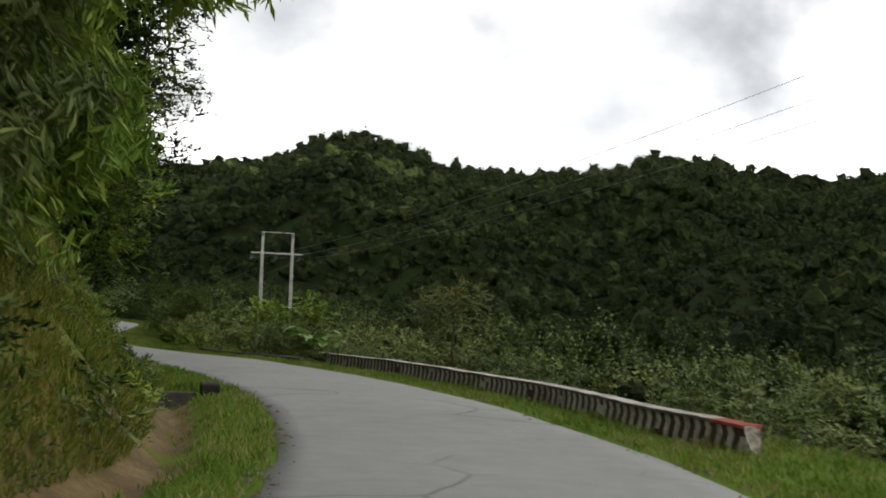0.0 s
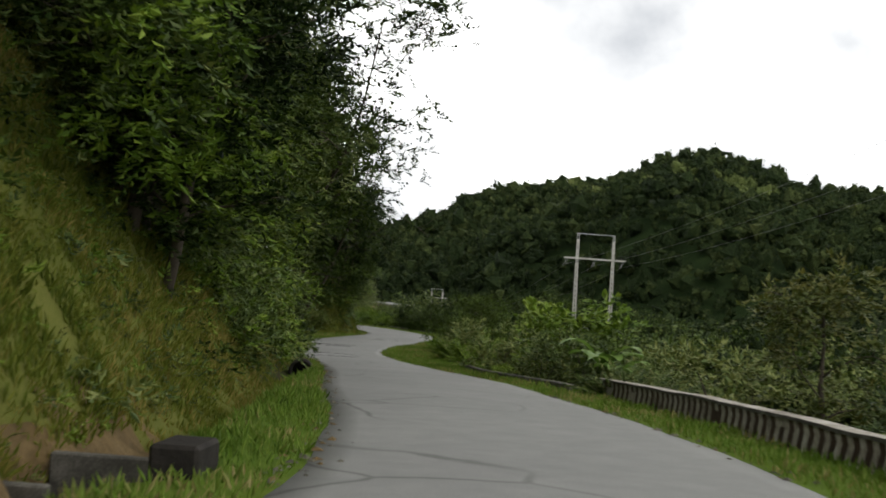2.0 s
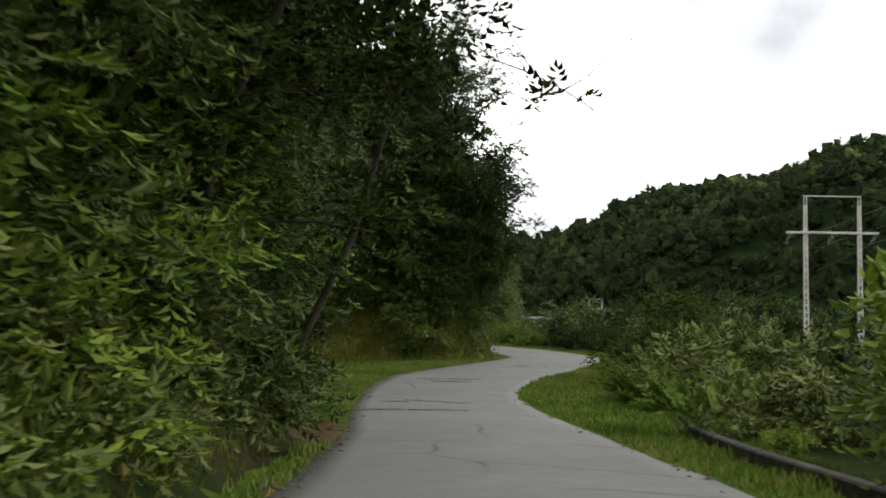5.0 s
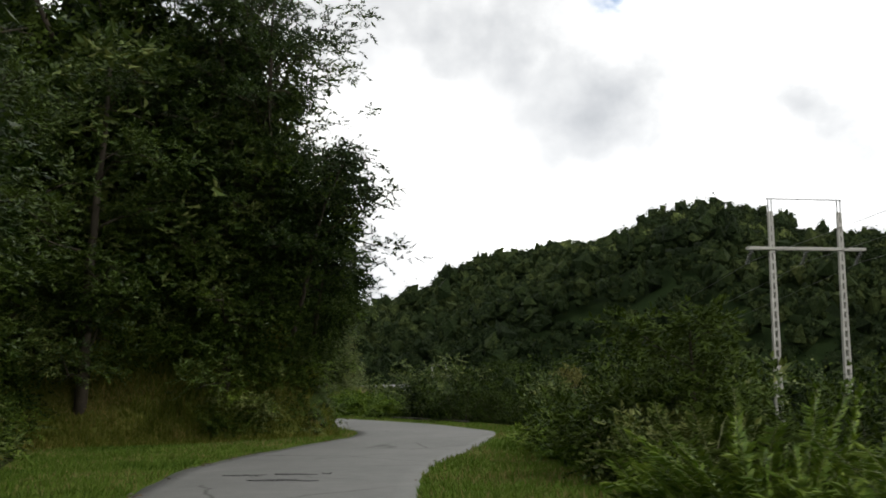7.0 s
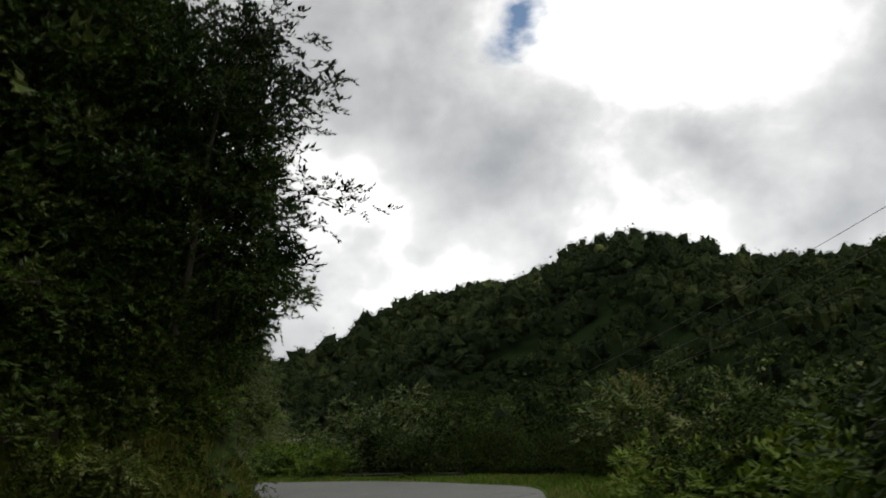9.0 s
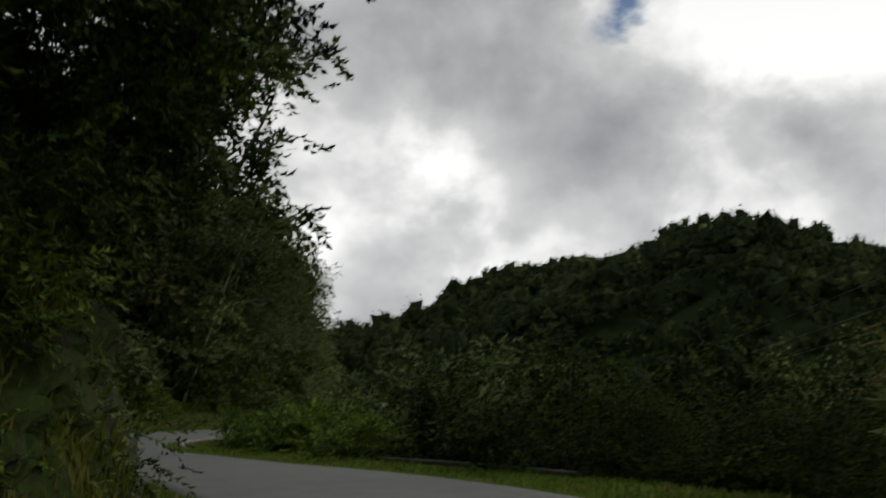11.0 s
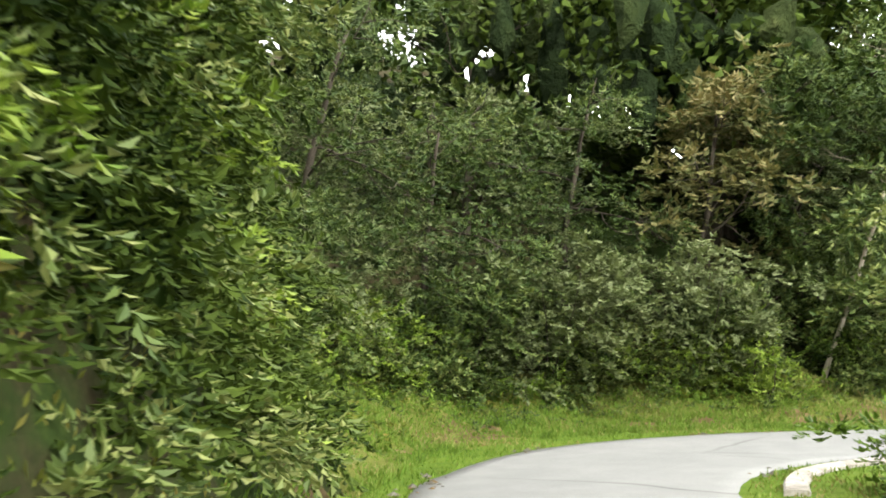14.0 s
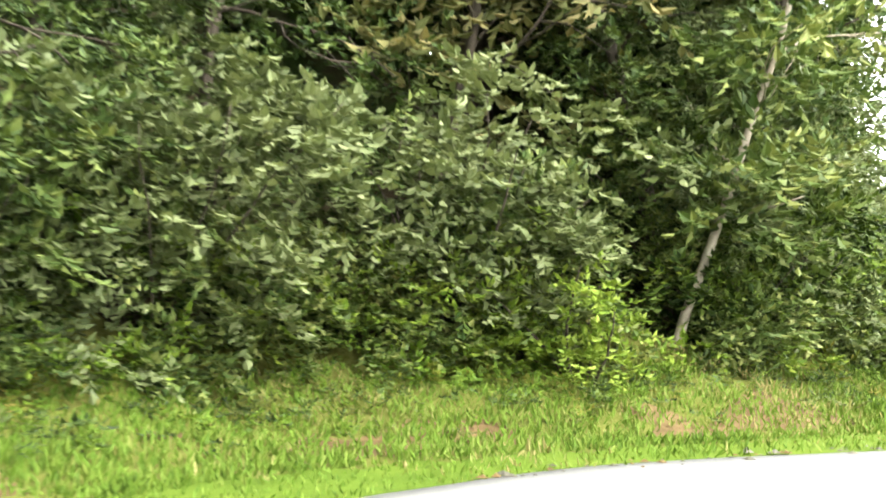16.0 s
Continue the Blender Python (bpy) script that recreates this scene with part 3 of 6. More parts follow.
VERGE_Y, VERGE_W = [0, 18, 24, 50, 60, 80, 90, 104, 113, 125], [6.0, 5.0, 2.8, 2.6, 1.8, 3.0, 4.5, 3.2, 2.2, 2.2]
GX, GY = axis(-85, 35, 0.45, 2600), axis(-30, 178, 0.45, 2600)
gx, gy = np.meshgrid(GX, GY)
gz = ground_z(gx, gy)
nx, ny = len(GX), len(GY)
i, j = np.meshgrid(np.arange(ny - 1), np.arange(nx - 1), indexing="ij")
k = i * nx + j
mx, my = (gx[:-1, :-1] + 0.3).ravel(), (gy[:-1, :-1] + 0.3).ravel()
close = (np.abs(mx + 25) < 62) & (my > -31) & (my < 179)
surface = np.zeros(len(mx), np.int32)
cx, cy = mx[close], my[close]
c_l, c_f, c_r = beside("left", cx, cy), beside("foot", cx, cy), -beside("right", cx, cy)
kind = np.zeros(len(cx), np.int32)
kind[(c_l > -0.6) & (c_f < -0.3)] = 1
kind[(c_r > -0.6) & (c_r < np.interp(cy, VERGE_Y, VERGE_W) + 1.0)] = 1
kind[(c_f > -0.5) & (c_f < 14) & (cy < 48)] = 2
kind[(c_f > -0.3) & (c_f < 5) & (cy > 107) & (cy < 117.5)] = 2
kind[(c_f > -0.5) & (c_f < 3.2) & (cy > 134)] = 2
kind[(c_f > -0.9) & (c_f < 0.4) & (cy > 11) & (cy < 34) & (wave(cx, cy, 6, 31) > -0.6)] = 3
kind[(c_f > -0.2) & (c_f < 0.9) & (cy > 132) & (wave(cx, cy, 5, 37) > 0.1)] = 3
kind[(c_f > -1.0) & (c_f < 0.3) & (cy > 66) & (cy < 72.5) & (cx < -20)] = 3
surface[close] = kind
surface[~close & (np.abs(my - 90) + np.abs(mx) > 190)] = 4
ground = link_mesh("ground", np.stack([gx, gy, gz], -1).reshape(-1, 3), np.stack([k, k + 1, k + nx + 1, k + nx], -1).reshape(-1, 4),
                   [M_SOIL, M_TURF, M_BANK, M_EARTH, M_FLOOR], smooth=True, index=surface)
tagged(ground, "dark soil, turf and leaf litter of the hillside and valley", "ground", kind="structure")


# ---- the road ----
def build_road():
    n = 420
    sl, sr = smooth_line(LEFT, 0.4), smooth_line(RIGHT, 0.4)
    # pair the edges by nearest points along a shared parameter
    def along(pts, count):
        d = np.r_[0, np.cumsum(np.linalg.norm(np.diff(pts, axis=0), axis=1))]
        s = np.linspace(0, d[-1], count)
        return np.stack([np.interp(s, d, pts[:, q]) for q in (0, 1)], 1)
    a = along(sl, n)
    b = np.empty_like(a)
    last = 0
    for q in range(n):
        w = sr[last:last + 40]
        m = np.hypot(*(w - a[q]).T).argmin()
        last += m
        b[q] = sr[last]
    for _ in range(6):
        b[1:-1] = b[1:-1] * 0.5 + (b[:-2] + b[2:]) * 0.25
    cols = 13
    f = np.linspace(0, 1, cols)
    rng = np.random.default_rng(11)
    jag = lambda: np.convolve(rng.normal(size=n + 8), np.ones(3) / 3, "same")[4:-4] * 0.05
    xy = a[:, None] * (1 - f)[None, :, None] + b[:, None] * f[None, :, None]
    across = unit(b - a)
    xy[:, 0] += across * jag()[:, None]
    xy[:, -1] += across * jag()[:, None]
    z = road_z(xy[..., 1]) + 0.05 * (1 - (2 * f - 1) ** 2)[None] + 0.012
    verts = np.concatenate([xy, z[..., None]], -1)
    skirt_l, skirt_r = verts[:, :1].copy(), verts[:, -1:].copy()
    skirt_l[..., 2] -= 0.10
    skirt_r[..., 2] -= 0.10
    verts = np.concatenate([skirt_l, verts, skirt_r], 1)
    c = cols + 2
    i, j = np.meshgrid(np.arange(n - 1), np.arange(c - 1), indexing="ij")
    k = i * c + j
    ob = link_mesh("road", verts.reshape(-1, 3), np.stack([k, k + 1, k + c + 1, k + c], -1).reshape(-1, 4), M_ROAD, smooth=True)
    return tagged(ob, "narrow winding road of worn grey asphalt with cracks", "road", kind="structure")


road = build_road()


# ---- parapet, kerb, poles ----
def stripe_paint():
    m, nt, out = material("weathered_white_paint")
    pos = coords(nt)
    a, b = tex(nt, pos, 1.3, 5.0), tex(nt, pos, 9.0, 6.0, 0.7)
    col = ramp(nt, mixc(nt, 0.5, a, b), [(0.36, (0.07, 0.055, 0.042)), (0.47, (0.24, 0.215, 0.175)), (0.64, (0.42, 0.40, 0.35))])
    p = node(nt, "ShaderNodeBsdfPrincipled", {"Base Color": col, "Normal": bump(nt, b, 0.6, 0.006)}, Roughness=0.85)
    nt.links.new(p.outputs[0], out.inputs["Surface"])
    return m


M_WHITE = stripe_paint()
M_BLACK = plain_material("weathered_black_paint", [(0.3, (0.026, 0.017, 0.012)), (0.6, (0.058, 0.037, 0.026)), (0.8, (0.14, 0.10, 0.075))], 2.0, bump_scale=16.0, bump_h=0.006)
M_RED = plain_material("faded_red_paint", [(0.3, (0.16, 0.035, 0.025)), (0.7, (0.33, 0.075, 0.05))], 3.0, bump_scale=16.0, bump_h=0.005)
PARAPET = np.array([(5.6, 20.5), (4.35, 25), (3.1, 30.5), (1.2, 36.5), (-1.0, 42), (-3.1, 47.2), (-5.6, 52.6)])


def parapet():
    line = smooth_line(PARAPET, 0.21)
    n = len(line)
    t = unit(np.gradient(line, axis=0))
    side = np.stack([-t[:, 1], t[:, 0]], 1)
    rng = np.random.default_rng(4)
    root = thing("parapet_wall", (*line[0], float(road_z(line[0, 1]))), "low concrete roadside parapet with worn black and white stripes", "parapet")
    base = road_z(line[:, 1])
    H, T = 0.52, 0.19
    sag = np.convolve(rng.normal(size=n + 10), np.ones(9) / 9, "same")[5:-5] * 0.03
    def ring(off, h, slant=0.0):
        p = line + side * off + t * slant
        return np.concatenate([p, (base + h + (sag if h > 0.3 else 0))[:, None]], 1)
    # road-side face in three bands so that the stripes lean
    rings = [ring(T, -0.4, 0.10), ring(T, 0.12, 0.0), ring(T * 0.98, 0.33, -0.09), ring(T * 0.95, H, 0.03), ring(-T * 0.95, H, 0.06), ring(-T, -0.4, 0)]
    v = np.stack(rings, 1) - np.array([*line[0], float(road_z(line[0, 1]))])
    c = len(rings)
    i, j = np.meshgrid(np.arange(n - 1), np.arange(c - 1), indexing="ij")
    k = i * c + j
    quads = np.stack([k, k + c, k + c + 1, k + 1], -1).reshape(-1, 4)
    idx = np.where(j == 3, 2, np.where(j == 4, 3, (i + (rng.random(i.shape) < 0.03)) % 2)).ravel()
    ends = np.array([[5, 4, 3, 2], [5, 2, 1, 0]])
    o = (n - 1) * c
    ends = np.concatenate([ends, np.array([[2, 3, 4, 5], [0, 1, 2, 5]]) + o])
    link_mesh("wall_body", v.reshape(-1, 3), np.concatenate([quads, ends]), [M_WHITE, M_BLACK, M_WHITE, M_CONC, M_RED], root, index=np.concatenate([idx, [0, 0, 1, 1]]))
    # capping that overhangs slightly
    r2 = [ring(T + 0.02, H - 0.05, 0.05), ring(T + 0.02, H + 0.015, 0.05), ring(-T - 0.02, H + 0.015, 0.05), ring(-T - 0.02, H - 0.05, 0.05)]
    v = np.stack(r2, 1) - np.array([*line[0], float(road_z(line[0, 1]))])
    c = 4
    i, j = np.meshgrid(np.arange(n - 1), np.arange(4), indexing="ij")
    k, k2 = i * c + j, i * c + (j + 1) % 4
    quads = np.stack([k, k + c, k2 + c, k2], -1).reshape(-1, 4)
    ends = np.array([[3, 2, 1, 0], [(n - 1) * 4, (n - 1) * 4 + 1, (n - 1) * 4 + 2, (n - 1) * 4 + 3]])
    idx = np.where(j == 1, np.where(i < 6, 2, 0), np.where((j == 0) & (i > 4), 1, 2 * (j == 0))).ravel()
    link_mesh("coping", v.reshape(-1, 3), np.concatenate([quads, ends]), [M_WHITE, M_CONC, M_RED], root, "pale worn coping", index=np.concatenate([idx, [2, 1]]))
    return root


parapet()


def low_kerb():
    line = smooth_line(np.array([(-6.6, 53.4), (-8.5, 57.3), (-11.1, 62.8), (-14.2, 69.6), (-15.8, 73.5)]), 0.5)
    n = len(line)
    t = unit(np.gradient(line, axis=0))
    side = np.stack([-t[:, 1], t[:, 0]], 1)
    base = road_z(line[:, 1])
    prof = [(0.12, -0.3), (0.12, 0.20), (0.09, 0.23), (-0.10, 0.23), (-0.13, 0.20), (-0.13, -0.3)]
    v = np.stack([np.concatenate([line + side * a, (base + h)[:, None]], 1) for a, h in prof], 1)
    c = len(prof)
    i, j = np.meshgrid(np.arange(n - 1), np.arange(c - 1), indexing="ij")
    k = i * c + j
    quads = np.stack([k, k + c, k + c + 1, k + 1], -1).reshape(-1, 4)
    caps = np.array([[5, 4, 1, 0], [4, 3, 2, 1]])
    o = (n - 1) * c
    caps = np.concatenate([caps, caps[:, ::-1] + o])
    ob = link_mesh("kerb_wall", v.reshape(-1, 3), np.concatenate([quads, caps]), M_CONC)
    return tagged(ob, "low mossy dark concrete kerb wall beside the verge", "kerb", kind="structure")


low_kerb()


def box(bm, size, at, turn=0.0, bevel=0.0):
    r = bmesh.ops.create_cube(bm, size=1.0, matrix=Matrix.Translation(at) @ Matrix.Rotation(turn, 4, "Z") @ Matrix.Diagonal((*size, 1)))
    if bevel:
        es = {e for v in r["verts"] for e in v.link_edges}
        bmesh.ops.bevel(bm, geom=list(es), offset=bevel, segments=1, affect="EDGES")


def wire_between(a, b, sag, n=16):
    f = np.linspace(0, 1, n)[:, None]
    p = np.array(a) * (1 - f) + np.array(b) * f
    p[:, 2] -= sag * 4 * (f * (1 - f))[:, 0]
    return p


def h_pole(place, turn, tall=12.4, span=3.3, arm_z=10.2):
    """Two concrete poles with a ladder of recesses, a crossarm and a tie bar at the top."""
    root = thing("power_pole", place, "twin pale concrete power poles with a steel crossarm and insulators", "power pole", "power line")
    root.rotation_euler = (0, 0, turn)
    for s in (-1, 1):
        bm = bmesh.new()
        x = s * span / 2
        n = 27
        # two flanges, tapering, and the rungs between them
        for e in (-1, 1):
            w0, w1 = 0.20, 0.11
            vs = []
            for h, w in ((0, w0), (tall - 0.55, w1)):
                for dx, dy in ((-0.045, -0.10), (0.045, -0.10), (0.045, 0.10), (-0.045, 0.10)):
                    vs.append(bm.verts.new((x + e * (w - 0.045) + dx, dy * (w / w0) * 1.1, h)))
            for q in range(4):
                bm.faces.new((vs[q], vs[(q + 1) % 4], vs[4 + (q + 1) % 4], vs[4 + q]))
            bm.faces.new(vs[3::-1])
            bm.faces.new(vs[4:])
        for q in range(n):
            h = 0.4 + q * (tall - 1.1) / n
            w = 0.20 + (0.11 - 0.20) * h / tall
            box(bm, (2 * w - 0.12, 0.13, 0.14), (x, 0, h))
        part("pole", bm, M_POLE, root)
        bm = bmesh.new()
        for dx in (-0.08, 0.08):
            box(bm, (0.04, 0.05, 0.75), (x + dx, 0, tall - 0.38))
        part("bracket", bm, M_STEEL, root, "grey steel bracket")
    bm = bmesh.new()
    box(bm, (span + 0.3, 0.06, 0.06), (0, 0, tall), bevel=0.008)
    part("tie_bar", bm, M_STEEL, root)
    bm = bmesh.new()
    for dy in (-0.11, 0.11):
        box(bm, (span + 2.3, 0.06, 0.13), (0, dy, arm_z), bevel=0.008)
    part("crossarm", bm, M_POLE, root)
    for x in (-span / 2 - 0.95, 0.0, span / 2 + 0.95):
        bm = bmesh.new()
        for q in range(6):
            bmesh.ops.create_cone(bm, cap_ends=True, segments=10, radius1=0.12, radius2=0.05, depth=0.06,
                                  matrix=Matrix.Translation((x - 0.05 * q, 0, arm_z - 0.16 - 0.10 * q)))
        bmesh.ops.create_cone(bm, cap_ends=True, segments=6, radius1=0.02, radius2=0.02, depth=0.75, matrix=Matrix.Translation((x - 0.13, 0, arm_z - 0.40)) @ Matrix.Rotation(0.43, 4, "Y"))
        part("insulator", bm, M_INSUL, root)
    return root


POLE_A = Vector((-17.8, 119.3, -6.2))
pole_turn = math.atan2(1.54, 2.93)
h_pole(POLE_A, pole_turn)


# ---- vegetation ----
def bent(rng, start, way, length, n=6, wander=0.12, lift=0.0):
    pts = [np.array(start, float)]
    way = unit(np.array(way, float))
    for _ in range(n):
        way = unit(way + rng.normal(size=3) * wander + [0, 0, lift])
        pts.append(pts[-1] + way * length / n)
    return np.array(pts)


def tree(seed, height, crown_r, leaf_mat, leaf=0.2, puffs=60, per=110, bare=0.3, lean=(0, 0), bark=M_BARK, label="", slim=0.52, limbs=9, puff_r=0.85, droop=0.35, trunk_r=None, flat=0.75):
    """A tree at the origin: trunk, single limbs with twigs, a crown of leaf sprays."""
    rng = np.random.default_rng(seed)
    root = thing("tree", (0, 0, 0), label or "leafy forest tree with a dense green crown", "tree", "hillside trees")
    r0 = trunk_r or height * 0.016 + 0.03
    top = bent(rng, (0, 0, -0.6), (lean[0], lean[1], 1), height * 0.9 + 0.6, 9, 0.06)
    v, q, t = tube(top, np.linspace(r0, r0 * 0.25, len(top)), 8)
    link_mesh("trunk", v, [q, t], bark, root, smooth=True)
    tips = []
    for n in range(limbs):
        f = bare + (0.97 - bare) * (n + 0.5) / limbs
        s = f * (len(top) - 1)
        base = top[int(s)] + (top[min(int(s) + 1, len(top) - 1)] - top[int(s)]) * (s - int(s))
        a = n * 2.4 + rng.random()
        reach = crown_r * (0.55 + 0.5 * rng.random()) * (1.15 - 0.55 * abs(f - 0.6) * 2)
        limb = bent(rng, base, (math.cos(a), math.sin(a), 0.45 + 0.4 * f), reach, 6, 0.18, -0.02)
        items = [(limb, np.linspace(r0 * 0.38 * (1.2 - f), 0.012, len(limb)))]
        for m in range(4):
            w = limb[2 + m % 5]
            twig = bent(rng, w, rng.normal(size=3) * [1, 1, 0.6] + [math.cos(a), math.sin(a), 0.3], reach * 0.45, 3, 0.2)
            items.append((twig, np.linspace(r0 * 0.12, 0.006, len(twig))))
            tips += [twig[-1], twig[1]]
        tips += [limb[-1], limb[-3]]
        v, f2 = joined_tubes(items, 4)
        link_mesh("limb", v, f2, bark, root, smooth=True)
    tips.append(top[-1])
    tips = np.array(tips)
    pick = rng.integers(0, len(tips), puffs)
    c = tips[pick] + rng.normal(size=(puffs, 3)) * [0.3, 0.3, 0.22] * crown_r * 0.45
    rad = puff_r * (0.55 + 0.75 * rng.random(puffs))
    v, f = leaf_cloud(rng, c, rad, per, leaf, slim, droop, flat=flat)
    link_mesh("crown", v, f, leaf_mat, root)
    return root


def shrub(seed, height, width, leaf_mat, leaf=0.16, puffs=16, per=110, label="", slim=0.52, droop=0.2, name="shrub", stems=7, puff_r=0.45, shape=blades):
    rng = np.random.default_rng(seed)
    root = thing(name, (0, 0, 0), label or "dense green roadside shrub", "shrub", "roadside shrubs")
    items, tips = [], []
    for n in range(stems):
        a = n * 2.4 + rng.random()
        s = bent(rng, (0.1 * math.cos(a), 0.1 * math.sin(a), -0.25), (math.cos(a) * width / height, math.sin(a) * width / height, 1.1), height * (0.65 + 0.35 * rng.random()), 6, 0.15)
        items.append((s, np.linspace(0.03, 0.007, len(s))))
        tips += [s[-1], s[-2], s[-3], s[2]]
    v, f = joined_tubes(items, 4)
    link_mesh("stem", v, f, M_BARK, root, smooth=True)
    tips = np.array(tips)
    c = tips[rng.integers(0, len(tips), puffs)] + rng.normal(size=(puffs, 3)) * [width * 0.28, width * 0.28, height * 0.13]
    c[:, 2] = np.maximum(c[:, 2], 0.15)
    rad = puff_r * (0.6 + 0.7 * rng.random(puffs))
    v, f = leaf_cloud(rng, c, rad, per, leaf, slim, droop, shape=shape)
    link_mesh("foliage", v, f, leaf_mat, root)
    return root


def placed(ob, x, y, scale=1.0, turn=0.0, dz=0.0, tilt=0.0):
    z = float(ground_z(np.array([x]), np.array([y]))[0]) + dz
    return Matrix.Translation((x, y, z)) @ Matrix.Rotation(turn, 4, "Z") @ Matrix.Rotation(tilt, 4, "X") @ Matrix.Scale(scale, 4)


def plant(kinds, spots):
    """kinds: prototypes, each used first where it is first needed, then copied."""
    used = set()
    for kind, x, y, scale, turn, dz in spots:
        ob = kinds[kind]
        m = placed(ob, x, y, scale, turn, dz)
        if kind in used:
            copy_thing(ob, m)
        else:
            ob.matrix_basis = m
            used.add(kind)
    for n, ob in enumerate(kinds):
        if n not in used:
            for o in (*ob.children_recursive, ob):
                bpy.data.objects.remove(o)


def on_line(line, s):
    d = np.r_[0, np.cumsum(np.linalg.norm(np.diff(line, axis=0), axis=1))]
    p = np.array([np.interp(s, d, line[:, 0]), np.interp(s, d, line[:, 1])])
    q = np.array([np.interp(s + 0.5, d, line[:, 0]), np.interp(s + 0.5, d, line[:, 1])])
    t = (q - p) / (np.hypot(*(q - p)) + 1e-9)
    return p, np.array([-t[1], t[0]]), d[-1]


# hill-side trees: a belt behind the foot of the slope
HILL_TREES = [
    tree(1, 9, 3.3, M_LEAF_DARK, 0.21, 66, 91, 0.12, label="dark green broad-leaved tree on the road bank", puff_r=1.1),
    tree(2, 11, 3.6, M_LEAF, 0.17, 74, 112, 0.12, label="mid-green broad-leaved tree above the road", puff_r=1.15),
    tree(3, 13, 3.8, M_LEAF_WAXY, 0.23, 76, 84, 0.15, label="tall dark forest tree with a ragged crown", puff_r=1.2),
    tree(4, 8, 3.0, M_LEAF, 0.155, 66, 112, 0.12, label="low bushy tree on the bank with small leaves", puff_r=1.0),
    tree(5, 10, 3.0, M_LEAF_OLIVE, 0.24, 50, 85, 0.2, label="tree with olive and rust-tinged young leaves", puff_r=0.9),
]
BACK_TREES = [
    tree(6, 12, 4.2, M_LEAF_DARK, 0.42, 70, 48, 0.12, label="dark forest tree high on the slope", puff_r=1.4),
    tree(7, 10, 4.0, M_LEAF, 0.40, 64, 48, 0.12, label="green forest tree high on the slope", puff_r=1.4),
]
TALL_TREES = [
    tree(8, 17, 4.6, M_LEAF_WAXY, 0.25, 120, 100, 0.06, label="tall dark rainforest tree with a dense crown to the ground", puff_r=1.35, limbs=15),
    tree(9, 19, 4.4, M_LEAF_WAXY, 0.25, 115, 90, 0.10, label="tall forest tree with an open airy top", puff_r=1.1, limbs=13),
]
THICKET = [
    shrub(36, 4.6, 3.0, M_LEAF, 0.24, 42, 85, label="tall leafy thicket shrub on the bank", puff_r=0.85, stems=9),
    shrub(37, 4.2, 2.8, M_LEAF_DARK, 0.22, 40, 85, label="dark thicket shrub on the bank", puff_r=0.8, stems=9),
    shrub(38, 3.6, 2.6, M_LEAF_BRIGHT, 0.26, 32, 80, label="pale green large-leaved shrub on the bank", puff_r=0.8, stems=8, slim=0.6),
    shrub(39, 4.4, 2.4, M_LEAF_OLIVE, 0.22, 30, 80, label="shrub with rust-coloured young leaves on the bank", puff_r=0.75, stems=8),
]
rng = np.random.default_rng(7)
spots, behind, tall, thick = [], [], [], []
total = on_line(FOOT_S, 0)[2]
s = 0.0
while s < total - 12:
    p, nrm, _ = on_line(FOOT_S, s)
    y = p[1]
    if 76 < y < 127 and s % 5.4 < 2.7:
        bay = y < 111
        q = p + nrm * (rng.uniform(1.5, 3.0) if bay else rng.uniform(4.2, 5.5))
        tall.append((int(rng.integers(0, 2)) if bay else 1, q[0], q[1], rng.uniform(0.85, 1.08), rng.uniform(0, 6.28), -0.2))
    elif y > 39:
        q = p + nrm * (rng.uniform(1.9, 3.2) if y < 110 else rng.uniform(4.2, 5.5))
        kind = int(rng.choice(5, p=[0.32, 0.28, 0.18, 0.19, 0.03] if y < 136 else [0.05, 0.5, 0.05, 0.36, 0.04]))
        size = rng.uniform(0.85, 1.12) if y < 72 else rng.uniform(0.8, 1.05) * (0.95 if y > 145 else 1.0)
        if math.hypot(q[0] + 60.5, q[1] - 149.8) > 3.2:
            spots.append((kind, q[0], q[1], size, rng.uniform(0, 6.28), -0.2))
    if y >= 46 and s % 5.4 >= 2.7:
        q = p + nrm * rng.uniform(2.7, 3.6)
        if 112 < y < 135:
            q = q + nrm * 1.6
        k = int(rng.choice(4, p=[0.4, 0.4, 0.17, 0.03] if y < 112 else [0.35, 0.6, 0.0, 0.05] if y < 137 else [0.36, 0.24, 0.3, 0.1]))
        thick.append((k, q[0], q[1], rng.uniform(0.65, 0.95), rng.uniform(0, 6.28), -0.1))
    s += 2.7
# the trees that lean over the road
spots += [(1, -22.8, 64.7, 1.15, 0.4, -0.2), (0, -21.9, 62.3, 1.2, 2.0, -0.2), (3, -19.2, 54.6, 1.25, 1.0, -0.2), (1, -14.6, 42.0, 1.1, 3.0, -0.2), (0, -13.6, 40.0, 1.0, 5.0, -0.2),
          (2, -43.4, 117.4, 1.0, 0.0, -0.2), (0, -43.8, 119.9, 1.25, 1.0, -0.2), (0, -46.0, 122.8, 1.2, 2.0, -0.2), (2, -43.4, 114.4, 1.1, 3.0, -0.2)]
tall += [(0, -44.6, 118.4, 0.9, 1.0, -0.2), (1, -45.6, 120.6, 0.9, 2.5, -0.2), (0, -43.0, 113.4, 0.95, 4.0, -0.2), (1, -42.2, 115.6, 0.85, 1.0, -0.2)]
s = 0.0
while s < total - 12:
    p, nrm, _ = on_line(FOOT_S, s)
    if p[1] > 30:
        for b in (8.0,):
            q = p + nrm * (b + rng.uniform(-1.5, 2.0))
            grow = 1.3 if 70 < p[1] < 128 else 1.05
            behind.append((int(rng.integers(0, 2)), q[0], q[1], grow * rng.uniform(0.8, 1.15), rng.uniform(0, 6.28), -0.2))
    s += 5.2
